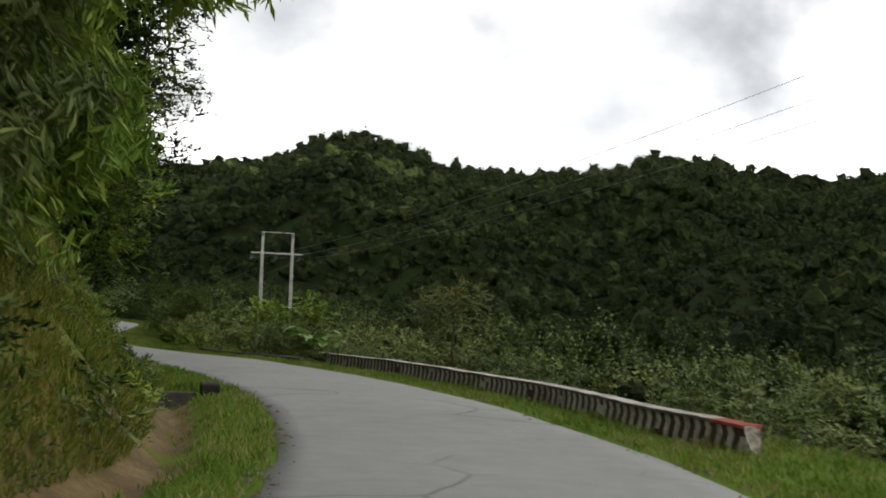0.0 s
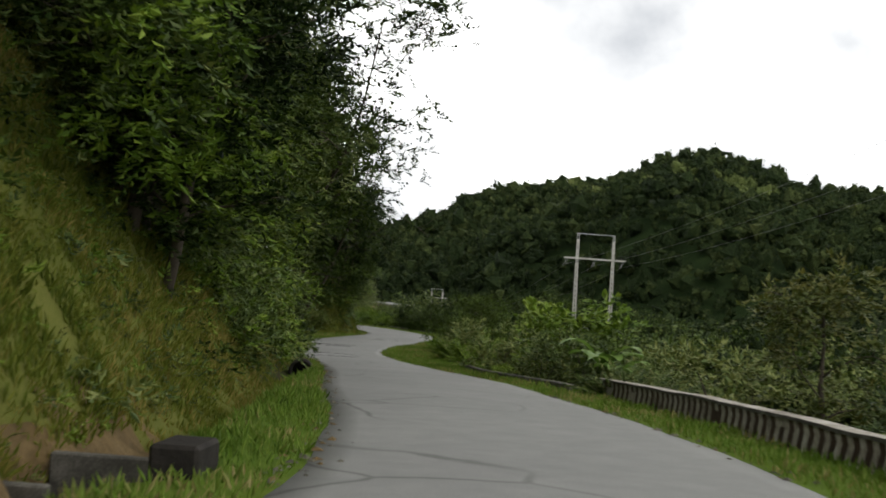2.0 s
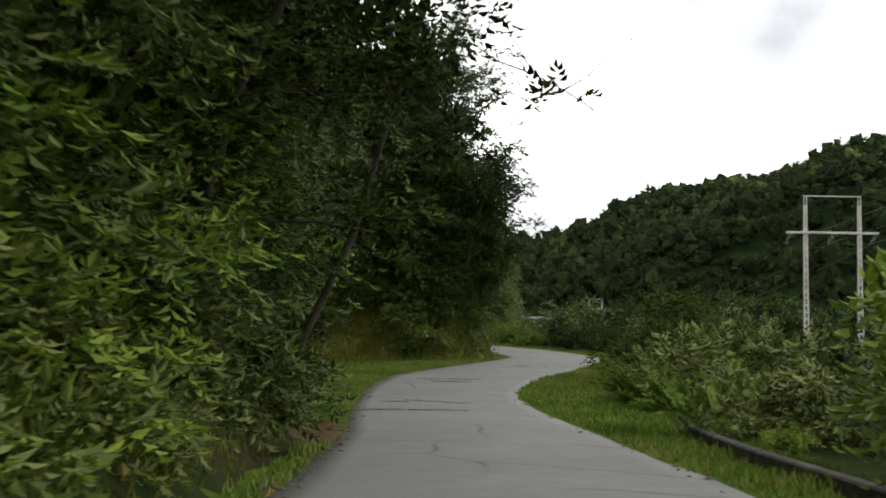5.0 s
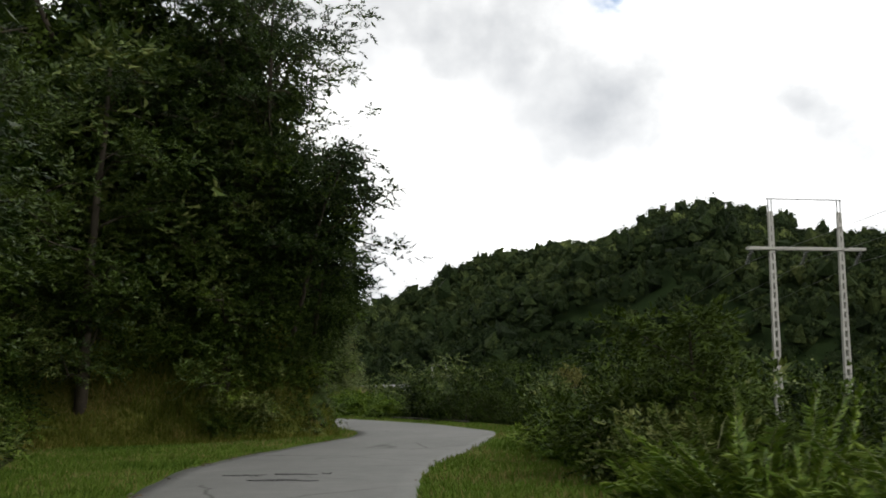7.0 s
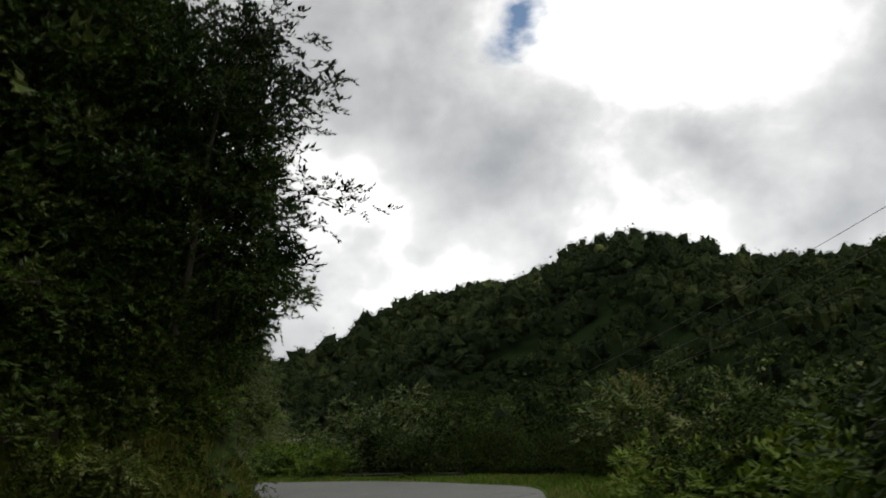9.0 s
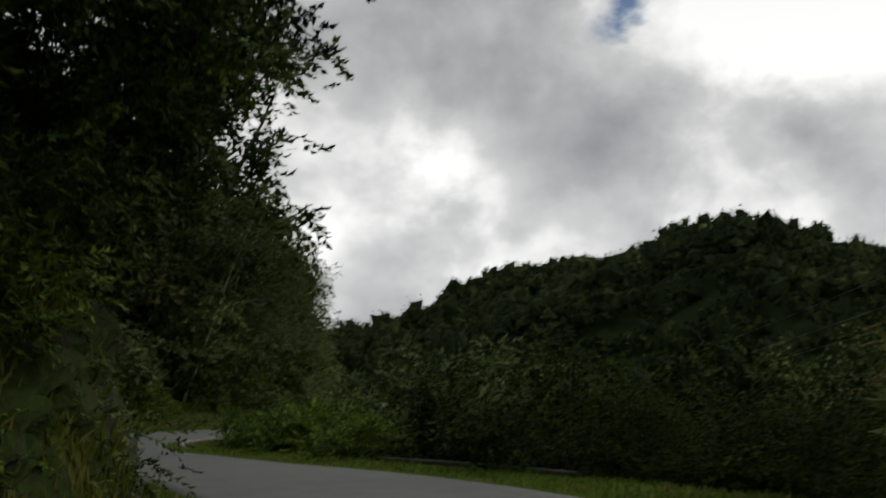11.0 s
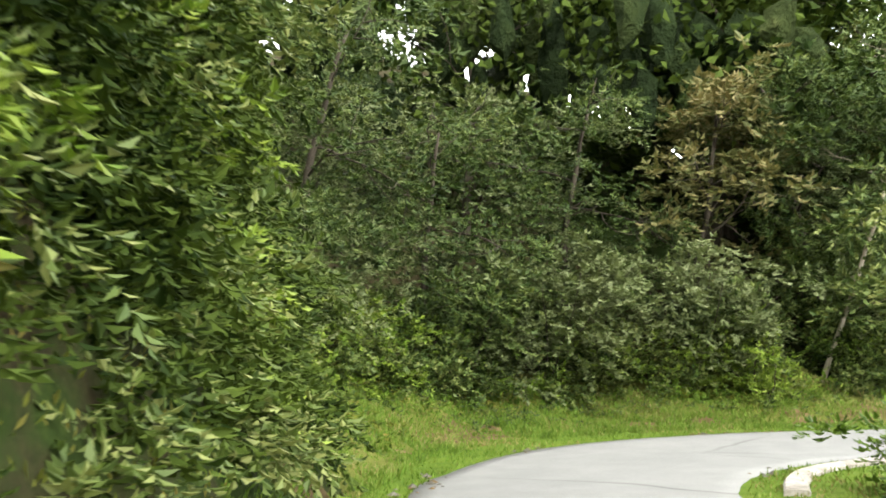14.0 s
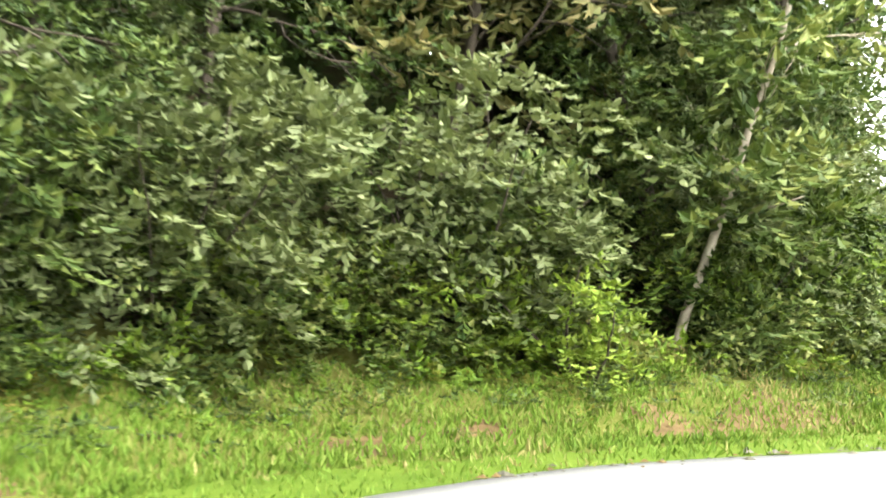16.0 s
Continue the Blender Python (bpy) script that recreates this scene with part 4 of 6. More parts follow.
plant(TALL_TREES, tall)
plant(THICKET, thick)
plant(HILL_TREES, spots)
plant(BACK_TREES, behind)


def off_trunk(x, y):
    """True away from the stretch before the leaning pale trunk, which stands free."""
    u, w = (x + 57.9) * 0.38 - (y - 151.3) * 0.925, (x + 57.9) * 0.925 + (y - 151.3) * 0.38
    return (np.abs(w) > 0.75) | (u < -0.3) | (u > 4.5)


def bank_growth():
    """Ferns, creepers and scrub that cover the cut slope, one mass."""
    rng = np.random.default_rng(17)
    d = np.r_[0, np.cumsum(np.linalg.norm(np.diff(FOOT_S, axis=0), axis=1))]
    n = 3200
    s = rng.uniform(float(np.interp(4.0, FOOT_S[:, 1], d)), d[-1] - 22, n)
    x0, y0 = np.interp(s, d, FOOT_S[:, 0]), np.interp(s, d, FOOT_S[:, 1])
    x1, y1 = np.interp(s + 0.5, d, FOOT_S[:, 0]), np.interp(s + 0.5, d, FOOT_S[:, 1])
    tx, ty = x1 - x0, y1 - y0
    ln = np.hypot(tx, ty) + 1e-9
    back = 0.15 + rng.random(n) ** 1.4 * 6.5
    x, y = x0 - ty / ln * back, y0 + tx / ln * back
    ok = (y > 46) | ((y > 6) & (y < 13.5) & (back > 0.8)) | ((y > 13) & ((back > 5.0) | (rng.random(n) < 0.06)))
    ok &= ~((y > 108) & (y < 116) & (back < 3.0))
    ok &= ~((y > 134) & (back < 1.6 + 0.6 * rng.random(n)))
    x, y, back = x[ok], y[ok], back[ok]
    n = len(x)
    c = np.stack([x, y, ground_z(x, y) + 0.25 + 0.35 * rng.random(n)], 1)
    rad = (0.45 + 0.5 * rng.random(n)) * np.where((y < 34) & (back < 5), 0.6, 1.0)
    per = 72
    v, f = leaf_cloud(rng, c, rad, per, np.where(y > 112, 0.12, 0.19), 0.45, 0.3, shell=0.5)
    pick = np.floor(rng.random(n) * 10).astype(int)
    tone = np.select([pick < 5, pick < 9], [0, 1], 2)
    tone = np.where(rng.random(n) < 0.015, 3, tone)
    tone = np.where((wave(x, y, 14, 9) > 0.55) & (pick < 6), 2, tone)
    tone = np.where((y > 112) & (tone == 2), 0, tone)
    ob = link_mesh("bank_undergrowth", v, f, [M_LEAF, M_LEAF_DARK, M_LEAF_BRIGHT, M_LEAF_OLIVE], index=np.repeat(tone, per * 2))
    return tagged(ob, "tangled green creepers and scrub covering the road bank", "undergrowth", kind="stuff")


bank_growth()


def bank_weeds():
    """Small weeds, ferns and seedlings on the open cut bank, one mass."""
    rng = np.random.default_rng(18)
    x, y = np.r_[rng.uniform(-26, -3, 60000), rng.uniform(-64, -48, 16000)], np.r_[rng.uniform(4, 60, 60000), rng.uniform(130, 162, 16000)]
    df = beside("foot", x, y)
    ok = (df > 0.1) & (df < np.where(y > 100, 2.6, 8)) & (rng.random(len(x)) < (0.16 + 0.14 * wave(x, y, 3.5, 14)) * np.where(y > 100, np.clip(df * 1.6, 0, 2.5), 1.0))
    x, y, df = x[ok], y[ok], df[ok]
    n = len(x)
    c = np.stack([x, y, ground_z(x, y) + 0.05 + 0.05 * rng.random(n)], 1)
    big = rng.random(n) < 0.12
    per = 28
    v, f = leaf_cloud(rng, c, np.where(big, 0.34, 0.16) * (0.7 + 0.6 * rng.random(n)), per, np.where(big, 0.13, 0.075), 0.42, 0.2, shell=0.4, flat=0.9)
    lean = wave(x, y, 5, 15) + rng.normal(size=n) * 0.35
    tone = np.select([lean < -0.45, lean < 0.05, lean < 0.75], [1, 0, 2], 3)
    ob = link_mesh("bank_weeds", v, f, [M_LEAF, M_LEAF_OLIVE, M_LEAF_BRIGHT, M_DRYGRASS], index=np.repeat(tone, per * 2))
    return tagged(ob, "small green weeds and seedlings on the grassy cut bank", "weeds", kind="stuff")


bank_weeds()


def bend_thicket():
    """The low, dense belt of broad-leaved scrub at the foot of the trees round the bend, one mass."""
    rng = np.random.default_rng(20)
    d = np.r_[0, np.cumsum(np.linalg.norm(np.diff(FOOT_S, axis=0), axis=1))]
    lo = d[(FOOT_S[:, 1] > 134) & (FOOT_S[:, 0] < -50)][0]
    n = 900
    s = lo + rng.random(n) * 36
    x0, y0 = np.interp(s, d, FOOT_S[:, 0]), np.interp(s, d, FOOT_S[:, 1])
    tx, ty = np.interp(s + 0.5, d, FOOT_S[:, 0]) - x0, np.interp(s + 0.5, d, FOOT_S[:, 1]) - y0
    ln = np.hypot(tx, ty) + 1e-9
    h = 0.1 + 1.5 * rng.random(n)
    back = 1.75 + 0.35 * h + 0.35 * wave(s, s * 0.4, 5, 81) + 0.9 * rng.random(n) ** 2
    x, y = x0 - ty / ln * back, y0 + tx / ln * back
    ok = off_trunk(x, y) | (h < 0.3)
    x, y, h = x[ok], y[ok], h[ok]
    n = len(x)
    c = np.stack([x, y, ground_z(x, y) + h], 1)
    rad = 0.25 + 0.3 * rng.random(n)
    per = 70
    v, f = leaf_cloud(rng, c, rad, per, 0.115, 0.72, 0.3, shell=0.5, flat=0.9)
    tone = np.select([rng.random(n) < 0.62, rng.random(n) < 0.6], [0, 2], 1)
    ob = link_mesh("bend_thicket", v, f, [M_LEAF, M_LEAF_DARK, M_LEAF_BRIGHT], index=np.repeat(tone, per * 2))
    return tagged(ob, "low dense belt of green broad-leaved scrub at the foot of the trees", "scrub", kind="stuff")


bend_thicket()


def leaf_curtain():
    """The wall of hanging foliage between the bank and the tree crowns, one mass."""
    rng = np.random.default_rng(19)
    d = np.r_[0, np.cumsum(np.linalg.norm(np.diff(FOOT_S, axis=0), axis=1))]
    n = 5800
    s = rng.uniform(float(np.interp(32.0, FOOT_S[:, 1], d)), d[-1] - 24, n)
    x0, y0 = np.interp(s, d, FOOT_S[:, 0]), np.interp(s, d, FOOT_S[:, 1])
    tx, ty = np.interp(s + 0.5, d, FOOT_S[:, 0]) - x0, np.interp(s + 0.5, d, FOOT_S[:, 1]) - y0
    ln = np.hypot(tx, ty) + 1e-9
    bay = (y0 > 78) & (y0 < 112)
    bend = y0 > 134
    h = np.where(bay, 1.6, np.where(bend, 0.7, 0.4)) + rng.random(n) * np.where(bay, 9.5, np.where(bend, 8.5, np.where((y0 > 43) & (y0 < 57), 15.0, 9.0)))
    back = np.where(bend, 1.3, 0.75) + np.where(bend, 0.5, 0.22) * h + 0.95 * wave(s, h * 1.5, 4.2, 23) + 0.25 * rng.normal(size=n)
    back = np.where(y0 < 73, back - np.clip(h - 1.5, 0, 5) * 0.26, back)
    back = np.maximum(back, np.where(bend, 0.95, np.where(y0 < 73, -0.4, 0.75)))
    x, y = x0 - ty / ln * back, y0 + tx / ln * back
    ok = ((y0 > 46) | (h > 1.6 + 0.28 * (46 - y0))) & (wave(s, h * 2.0, 5.0, 29) > -0.55)
    ok &= ~((y0 > 108) & (y0 < 113) & (h < 3.0))
    ok &= off_trunk(x, y) | (h > 3.2)
    ok &= ~((np.hypot(x + 60.2, y - 149.4) < 2.4) & (h > 2.4))
    ok &= ~((y0 > 134) & (y0 < 140) & (h < 1.9)) & ~((y0 > 112.5) & (y0 < 134) & (back > 0)) & ~((y0 > 139.6) & (y0 < 142.4) & (h < 2.8))
    x, y, h, y0 = x[ok], y[ok], h[ok], y0[ok]
    n = len(x)
    c = np.stack([x, y, np.maximum(road_z(y0) + h, ground_z(x, y) + 0.2)], 1)
    rad = 0.5 + 0.7 * rng.random(n) ** 1.5
    per = 76
    v, f = leaf_cloud(rng, c, rad, per, np.where(y0 > 134, 0.14, 0.21), np.where(y0 > 134, 0.64, 0.46), 0.4, shell=0.68, flat=0.8)
    lean = wave(c[:, 0] + c[:, 2], c[:, 1], 9, 33)
    tone = np.select([lean < -0.25, lean < 0.45], [1, 0], 2)
    tone = np.where((rng.random(n) < 0.02) | ((y0 > 146) & (lean > 0.75)), 3, tone)
    # shade on the bay's foliage is put into its colour: darker leaves here
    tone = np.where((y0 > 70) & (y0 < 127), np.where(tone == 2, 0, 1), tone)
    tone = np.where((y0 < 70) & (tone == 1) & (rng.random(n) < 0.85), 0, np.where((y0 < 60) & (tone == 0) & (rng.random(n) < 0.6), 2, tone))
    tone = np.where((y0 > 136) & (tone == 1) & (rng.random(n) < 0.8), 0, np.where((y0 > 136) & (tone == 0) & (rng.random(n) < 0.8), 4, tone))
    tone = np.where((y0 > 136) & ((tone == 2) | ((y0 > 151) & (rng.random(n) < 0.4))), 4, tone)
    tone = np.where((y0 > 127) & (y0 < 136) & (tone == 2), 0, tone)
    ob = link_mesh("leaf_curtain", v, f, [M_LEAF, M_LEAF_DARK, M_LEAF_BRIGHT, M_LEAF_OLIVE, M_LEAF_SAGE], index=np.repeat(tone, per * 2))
    return tagged(ob, "dense wall of hanging creepers and leafy branches above the bank", "foliage", kind="stuff")


leaf_curtain()


def cut_face_creepers():
    """Small-leaved creepers and hanging scrub over the steep cut round the spur, one mass."""
    rng = np.random.default_rng(23)
    d = np.r_[0, np.cumsum(np.linalg.norm(np.diff(FOOT_S, axis=0), axis=1))]
    spur = (FOOT_S[:, 1] > 111.5) & (FOOT_S[:, 1] < 134.5) & (FOOT_S[:, 0] > -57)
    lo, hi = d[spur][0], d[spur][-1]
    n = 1750
    s = rng.uniform(lo, hi, n)
    x0, y0 = np.interp(s, d, FOOT_S[:, 0]), np.interp(s, d, FOOT_S[:, 1])
    tx, ty = np.interp(s + 0.5, d, FOOT_S[:, 0]) - x0, np.interp(s + 0.5, d, FOOT_S[:, 1]) - y0
    ln = np.hypot(tx, ty) + 1e-9
    high = np.interp(y0, [112, 114, 119, 124, 134], [9.0, 13.0, 12.5, 9.5, 8.5])
    h = 0.15 + (high - 0.15) * rng.random(n) ** 1.15
    back = 0.35 + 0.10 * h + 0.5 * wave(s, h * 1.4, 3.6, 61) + 0.15 * rng.normal(size=n) + np.where(h < 2, 0.25 * h, 0.5)
    back = np.maximum(back, 0.15) - np.interp(h, [3.2, 5.8, 10, 13], [0, 2.2, 2.3, 1.6]) * np.interp(y0, [112, 115, 123, 128], [0, 1, 1, 0])
    x, y = x0 - ty / ln * back, y0 + tx / ln * back
    ok = (wave(s, h * 1.8, 3.2, 67) > -0.6) & ~((y0 > 115) & (y0 < 129) & (h < np.interp(y0, [115, 118, 121, 125, 129], [2.0, 3.3, 3.2, 2.4, 0.6])) & (rng.random(n) < 0.95))
    x, y, h, y0 = x[ok], y[ok], h[ok], y0[ok]
    n = len(x)
    c = np.stack([x, y, np.maximum(road_z(y0) + h, ground_z(x, y) + 0.1)], 1)
    rad = np.where(h < 2, 0.3, 0.42) + 0.5 * rng.random(n) ** 1.5
    per = 120
    v, f = leaf_cloud(rng, c, rad, per, 0.15, 0.5, 0.5, shell=0.6, flat=0.85)
    lean = wave(c[:, 0] + c[:, 2], c[:, 1] + c[:, 2], 6, 71)
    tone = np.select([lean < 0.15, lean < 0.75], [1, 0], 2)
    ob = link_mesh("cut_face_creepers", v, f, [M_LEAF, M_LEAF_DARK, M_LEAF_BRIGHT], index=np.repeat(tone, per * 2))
    return tagged(ob, "dark small-leaved creepers hanging over the steep road cut", "foliage", kind="stuff")


cut_face_creepers()

# valley-side shrubs and low trees
VALLEY = [
    shrub(31, 2.0, 1.7, M_LEAF_BRIGHT, 0.22, 18, 85, label="bright green shrub beside the verge"),
    shrub(32, 2.6, 1.9, M_LEAF, 0.22, 22, 80, label="mid-green shrub below the road"),
    shrub(33, 3.4, 2.3, M_LEAF_DARK, 0.18, 36, 91, label="tall dark shrub below the road", puff_r=0.65),
    tree(34, 6, 2.3, M_LEAF, 0.2, 50, 98, 0.06, label="slender young tree below the road", limbs=8, puff_r=0.95),
    tree(35, 5.5, 2.0, M_LEAF_OLIVE, 0.22, 32, 70, 0.15, label="young tree with olive and reddish leaves below the road", limbs=7),
    shrub(40, 5.2, 3.0, M_LEAF_DARK, 0.18, 60, 105, label="large dark bush below the road", puff_r=0.95, stems=10),
    shrub(46, 4.6, 2.8, M_LEAF, 0.18, 54, 105, label="large green bush below the road", puff_r=0.9, stems=10),
]
NOMINAL = [2.3, 2.9, 3.7, 6.3, 5.8, 5.7, 5.1]
TOP_Y, TOP_Z = [0, 18, 22, 50, 58, 64, 70, 78, 88, 95, 105, 114, 120, 124, 127.5, 130, 133, 136, 142, 150, 165], [-3.2, -2.9, -2.2, -2.2, -1.6, -0.6, -0.6, -2.4, -2.2, -1.6, -1.5, -1.4, -0.9, -0.1, 0.6, 0.1, -1.0, -1.9, -1.2, 0.2, 1.5]
spots = []
total = on_line(RIGHT_S, 0)[2]
s = 52.0
while s < total - 26:
    p, nrm, _ = on_line(RIGHT_S, s)
    y = p[1]
    verge = float(np.interp(y, VERGE_Y, VERGE_W))
    for b in (0.9, 3.2, 7.0):
        q = p - nrm * (verge + b + rng.uniform(-0.5, 1.3))
        side = beside("right", q[:1], q[1:])[0]
        if side > -verge - 0.3:
            continue
        if 131 < y < 147 and b < 5:
            continue
        if min(math.hypot(q[0] - cx, q[1] - cy) for cx, cy in ((-19.2, 85.6), (-17.2, 82.2), (-19.8, 88.6), (-9.7, 66.6))) < 3.0:
            continue
        if b > 5 and rng.random() < 0.45:
            continue
        gz0 = float(ground_z(q[:1], q[1:])[0])
        top = float(np.interp(y, TOP_Y, TOP_Z)) + rng.normal() * 0.35 - (0.4 if b < 2 else 0.0)
        want = float(np.clip(top - gz0, 0.7, 9.0))
        fits = [n for n, h in enumerate(NOMINAL) if 0.6 < want / h < 1.45 and n != 4] or [0]
        if y < 72:
            fits = [n for n in fits if n in (0, 1, 3, 6)] or [0]
        dark = [n for n in fits if n in (2, 5)]
        kind = int(rng.choice(dark if dark and y > 104 and rng.random() < 0.85 else fits)) if rng.random() > 0.02 or want < 3 else 4
        spots.append((kind, q[0], q[1], float(np.clip(want / NOMINAL[kind], 0.35, 1.5)), rng.uniform(0, 6.28), -0.1))
    s += 2.9 if y < 110 else 2.5
plant(VALLEY, spots)


def grass(name, seed, count, pick, height, mat, label):
    """Blades over the ground where pick(x, y, dl, df, dr) says."""
    rng = np.random.default_rng(seed)
    xs = []
    have = 0
    while have < count:
        x, y = rng.uniform(-66, 16, 200000), rng.uniform(2, 165, 200000)
        dl, df, dr = beside("left", x, y), beside("foot", x, y), -beside("right", x, y)
        ok = pick(x, y, dl, df, dr, rng)
        xs.append(np.stack([x[ok], y[ok]], 1))
        have += ok.sum()
    xy = np.concatenate(xs)[:count]
    at = np.concatenate([xy, ground_z(xy[:, 0], xy[:, 1])[:, None] - 0.01], 1)
    along = unit(rng.normal(size=(count, 3)) * [0.45, 0.45, 0.15] + [0, 0, 1])
    across = unit(np.cross(along, rng.normal(size=(count, 3))))
    tall = height * np.where(xy[:, 1] > 125, 0.55, 1.0) * (0.5 + 0.9 * rng.random(count)) * (1 + 0.4 * wave(xy[:, 0], xy[:, 1], 5, 8))
    v, f = blades(at, along, across, tall, 0.018 + 0.10 * tall, 0.1)
    ob = link_mesh(name, v, f, mat)
    return tagged(ob, label, "grass", kind="stuff")


def verge_pick(x, y, dl, df, dr, rng):
    return ((dl > 0.05) & (df < np.where((y > 10) & (y < 33.5) & (rng.random(len(x)) < 0.85), -0.9 + 0.35 * wave(x, y, 2.5, 44), np.where((y > 66) & (y < 72.5), -1.05, -0.35))) & (y < 166)) | ((dr > 0.05) & (dr < np.interp(y, VERGE_Y, VERGE_W) + np.where((y > 92) & (y < 125), 2.0, 0.7)) & (y < 160))


def bend_pick(x, y, dl, df, dr, rng):
    return (df > -0.6) & (df < 2.3) & (y > 130) & (y < 166) & (wave(x, y, 3, 51) > -0.7)


def spur_pick(x, y, dl, df, dr, rng):
    return (df > -0.5) & (df < 5) & (y > 106) & (y < 118) & (x < -38.3) & (dl > 0.4)


def slope_pick(x, y, dl, df, dr, rng):
    return ((df > 0.1) & (df < 9) & (y > 3) & (y < 50) & (wave(x, y, 4, 12) > -0.75)) | ((df > -0.5) & (df < 0.3) & ((y < 10) | (y > 33)) & (y < 50)) | ((df > 0) & (df < 1.2) & (y > 38) & (y < 130) & (rng.random(len(x)) < 0.3))


grass("bend_grass", 43, 40000, bend_pick, 0.24, M_GRASS, "short green grass on the low bank round the bend")
grass("verge_grass", 41, 95000, verge_pick, 0.16, M_GRASS, "short bright green grass on the road verges")
grass("spur_grass", 44, 26000, spur_pick, 0.3, M_DRYGRASS, "long green grass on the slope before the rock face")
grass("bank_grass", 42, 170000, slope_pick, 0.2, M_DRYGRASS, "long green and straw-coloured grass on the cut bank")

# far woods: thousands of crowns on the hills across the valley, one mass
GOLD = (1 + 5 ** 0.5) / 2
ICO = unit(np.array([(-1, GOLD, 0), (1, GOLD, 0), (-1, -GOLD, 0), (1, -GOLD, 0), (0, -1, GOLD), (0, 1, GOLD), (0, -1, -GOLD), (0, 1, -GOLD), (GOLD, 0, -1), (GOLD, 0, 1), (-GOLD, 0, -1), (-GOLD, 0, 1)]))
ICO_F = np.array([(a, b, c) for a in range(12) for b in range(a + 1, 12) for c in range(b + 1, 12) if all(np.linalg.norm(ICO[p] - ICO[q]) < 1.06 for p, q in ((a, b), (b, c), (a, c)))])
turned = np.einsum("ij,ij->i", np.cross(ICO[ICO_F[:, 1]] - ICO[ICO_F[:, 0]], ICO[ICO_F[:, 2]] - ICO[ICO_F[:, 0]]), ICO[ICO_F[:, 0]]) < 0
ICO_F[turned] = ICO_F[turned][:, ::-1]


OCTA = np.array([(1.0, 0, 0), (-1, 0, 0), (0, 1, 0), (0, -1, 0), (0, 0, 1), (0, 0, -1)])
OCTA_F = np.array([(0, 2, 4), (2, 1, 4), (1, 3, 4), (3, 0, 4), (2, 0, 5), (1, 2, 5), (3, 1, 5), (0, 3, 5)])


def crowns(rng, x, y, r, tall, clumps, per, leaf, core=0.5, spray=1.0, lift=0.0, coarse=False):
    """Crowns of ragged clumps with leaf sprays on them: verts, faces and the number of faces to a crown."""
    n = len(x)
    form, form_f = (OCTA, OCTA_F) if coarse else (ICO, ICO_F)
    c = len(form)
    foot = np.stack([x, y, ground_z(x, y) + tall * 0.95 + lift], 1)
    squash = np.stack([np.ones(n), np.ones(n), tall / r], 1)
    which = np.repeat(np.arange(n), clumps)
    d = unit(rng.normal(size=(len(which), 3)))
    d[:, 2] = np.abs(d[:, 2]) * 1.2 - 0.35
    mid = d * (r[which] * (0.35 + 0.45 * rng.random(len(which))))[:, None]
    rad = r[which] * core * (0.55 + 0.8 * rng.random(len(which)))
    # each clump turned its own way
    ax = unit(rng.normal(size=(len(which), 3)))
    ay = unit(np.cross(ax, rng.normal(size=(len(which), 3))))
    turned_form = form[None, :, :1] * ax[:, None] + form[None, :, 1:2] * ay[:, None] + form[None, :, 2:] * np.cross(ax, ay)[:, None]
    lump = (0.55 + 0.8 * rng.random((len(which), c)))[..., None] * turned_form * rad[:, None, None]
    solid = (mid[:, None] + lump) * squash[which][:, None] + foot[which][:, None]
    faces = (np.arange(len(which)) * c)[:, None, None] + form_f[None]
    fw = np.repeat(np.arange(len(which)), per)
    e = unit(rng.normal(size=(len(fw), 3)))
    e[:, 2] = np.where(e[:, 2] < -0.3, -e[:, 2], e[:, 2])
    at = (mid[fw] + e * (rad[fw] * spray * (0.75 + 0.5 * rng.random(len(fw))))[:, None]) * squash[which[fw]] + foot[which[fw]]
    along = unit(np.cross(e, rng.normal(size=(len(fw), 3))) + e * 0.45 + [0, 0, -0.15])
    across = unit(np.cross(along, e + rng.normal(size=(len(fw), 3)) * 0.3))
    size = leaf[which[fw]] * (0.6 + 0.8 * rng.random(len(fw)))
    at = at - along * (0.5 * size)[:, None]
    v2, f2 = blades(at, along, across, size, size * 0.75, 0.15)
    # faces in crown order: all of a crown's clumps, then its leaves
    f1 = faces.reshape(n, -1, 3)
    f2 = (f2 + len(which) * c).reshape(n, -1, 3)
    f = np.concatenate([f1, f2], 1)
    return np.concatenate([solid.reshape(-1, 3), v2]), f.reshape(-1, 3), f.shape[1]


def scatter(rng, count, near, far):
    xs = []
    n, have = 0, 0
    while have < count:
        q = np.arange(n, n + 6000) + 1.0
        az = np.radians(-37 + 67 * ((q * 0.7548776662) % 1))
        r = near + (far - near) * ((q * 0.5698402910) % 1) ** 0.56
        x, y = np.sin(az) * r, np.cos(az) * r
        side = -beside("right", x, y)
        ok = (np.abs(side) > 34) & ((side > 0) | (y > 250))
        xs.append(np.stack([x[ok], y[ok]], 1) + rng.normal(size=(ok.sum(), 2)) * 2.0)
        have += ok.sum()
        n += 6000
    return np.concatenate(xs)[:count].T


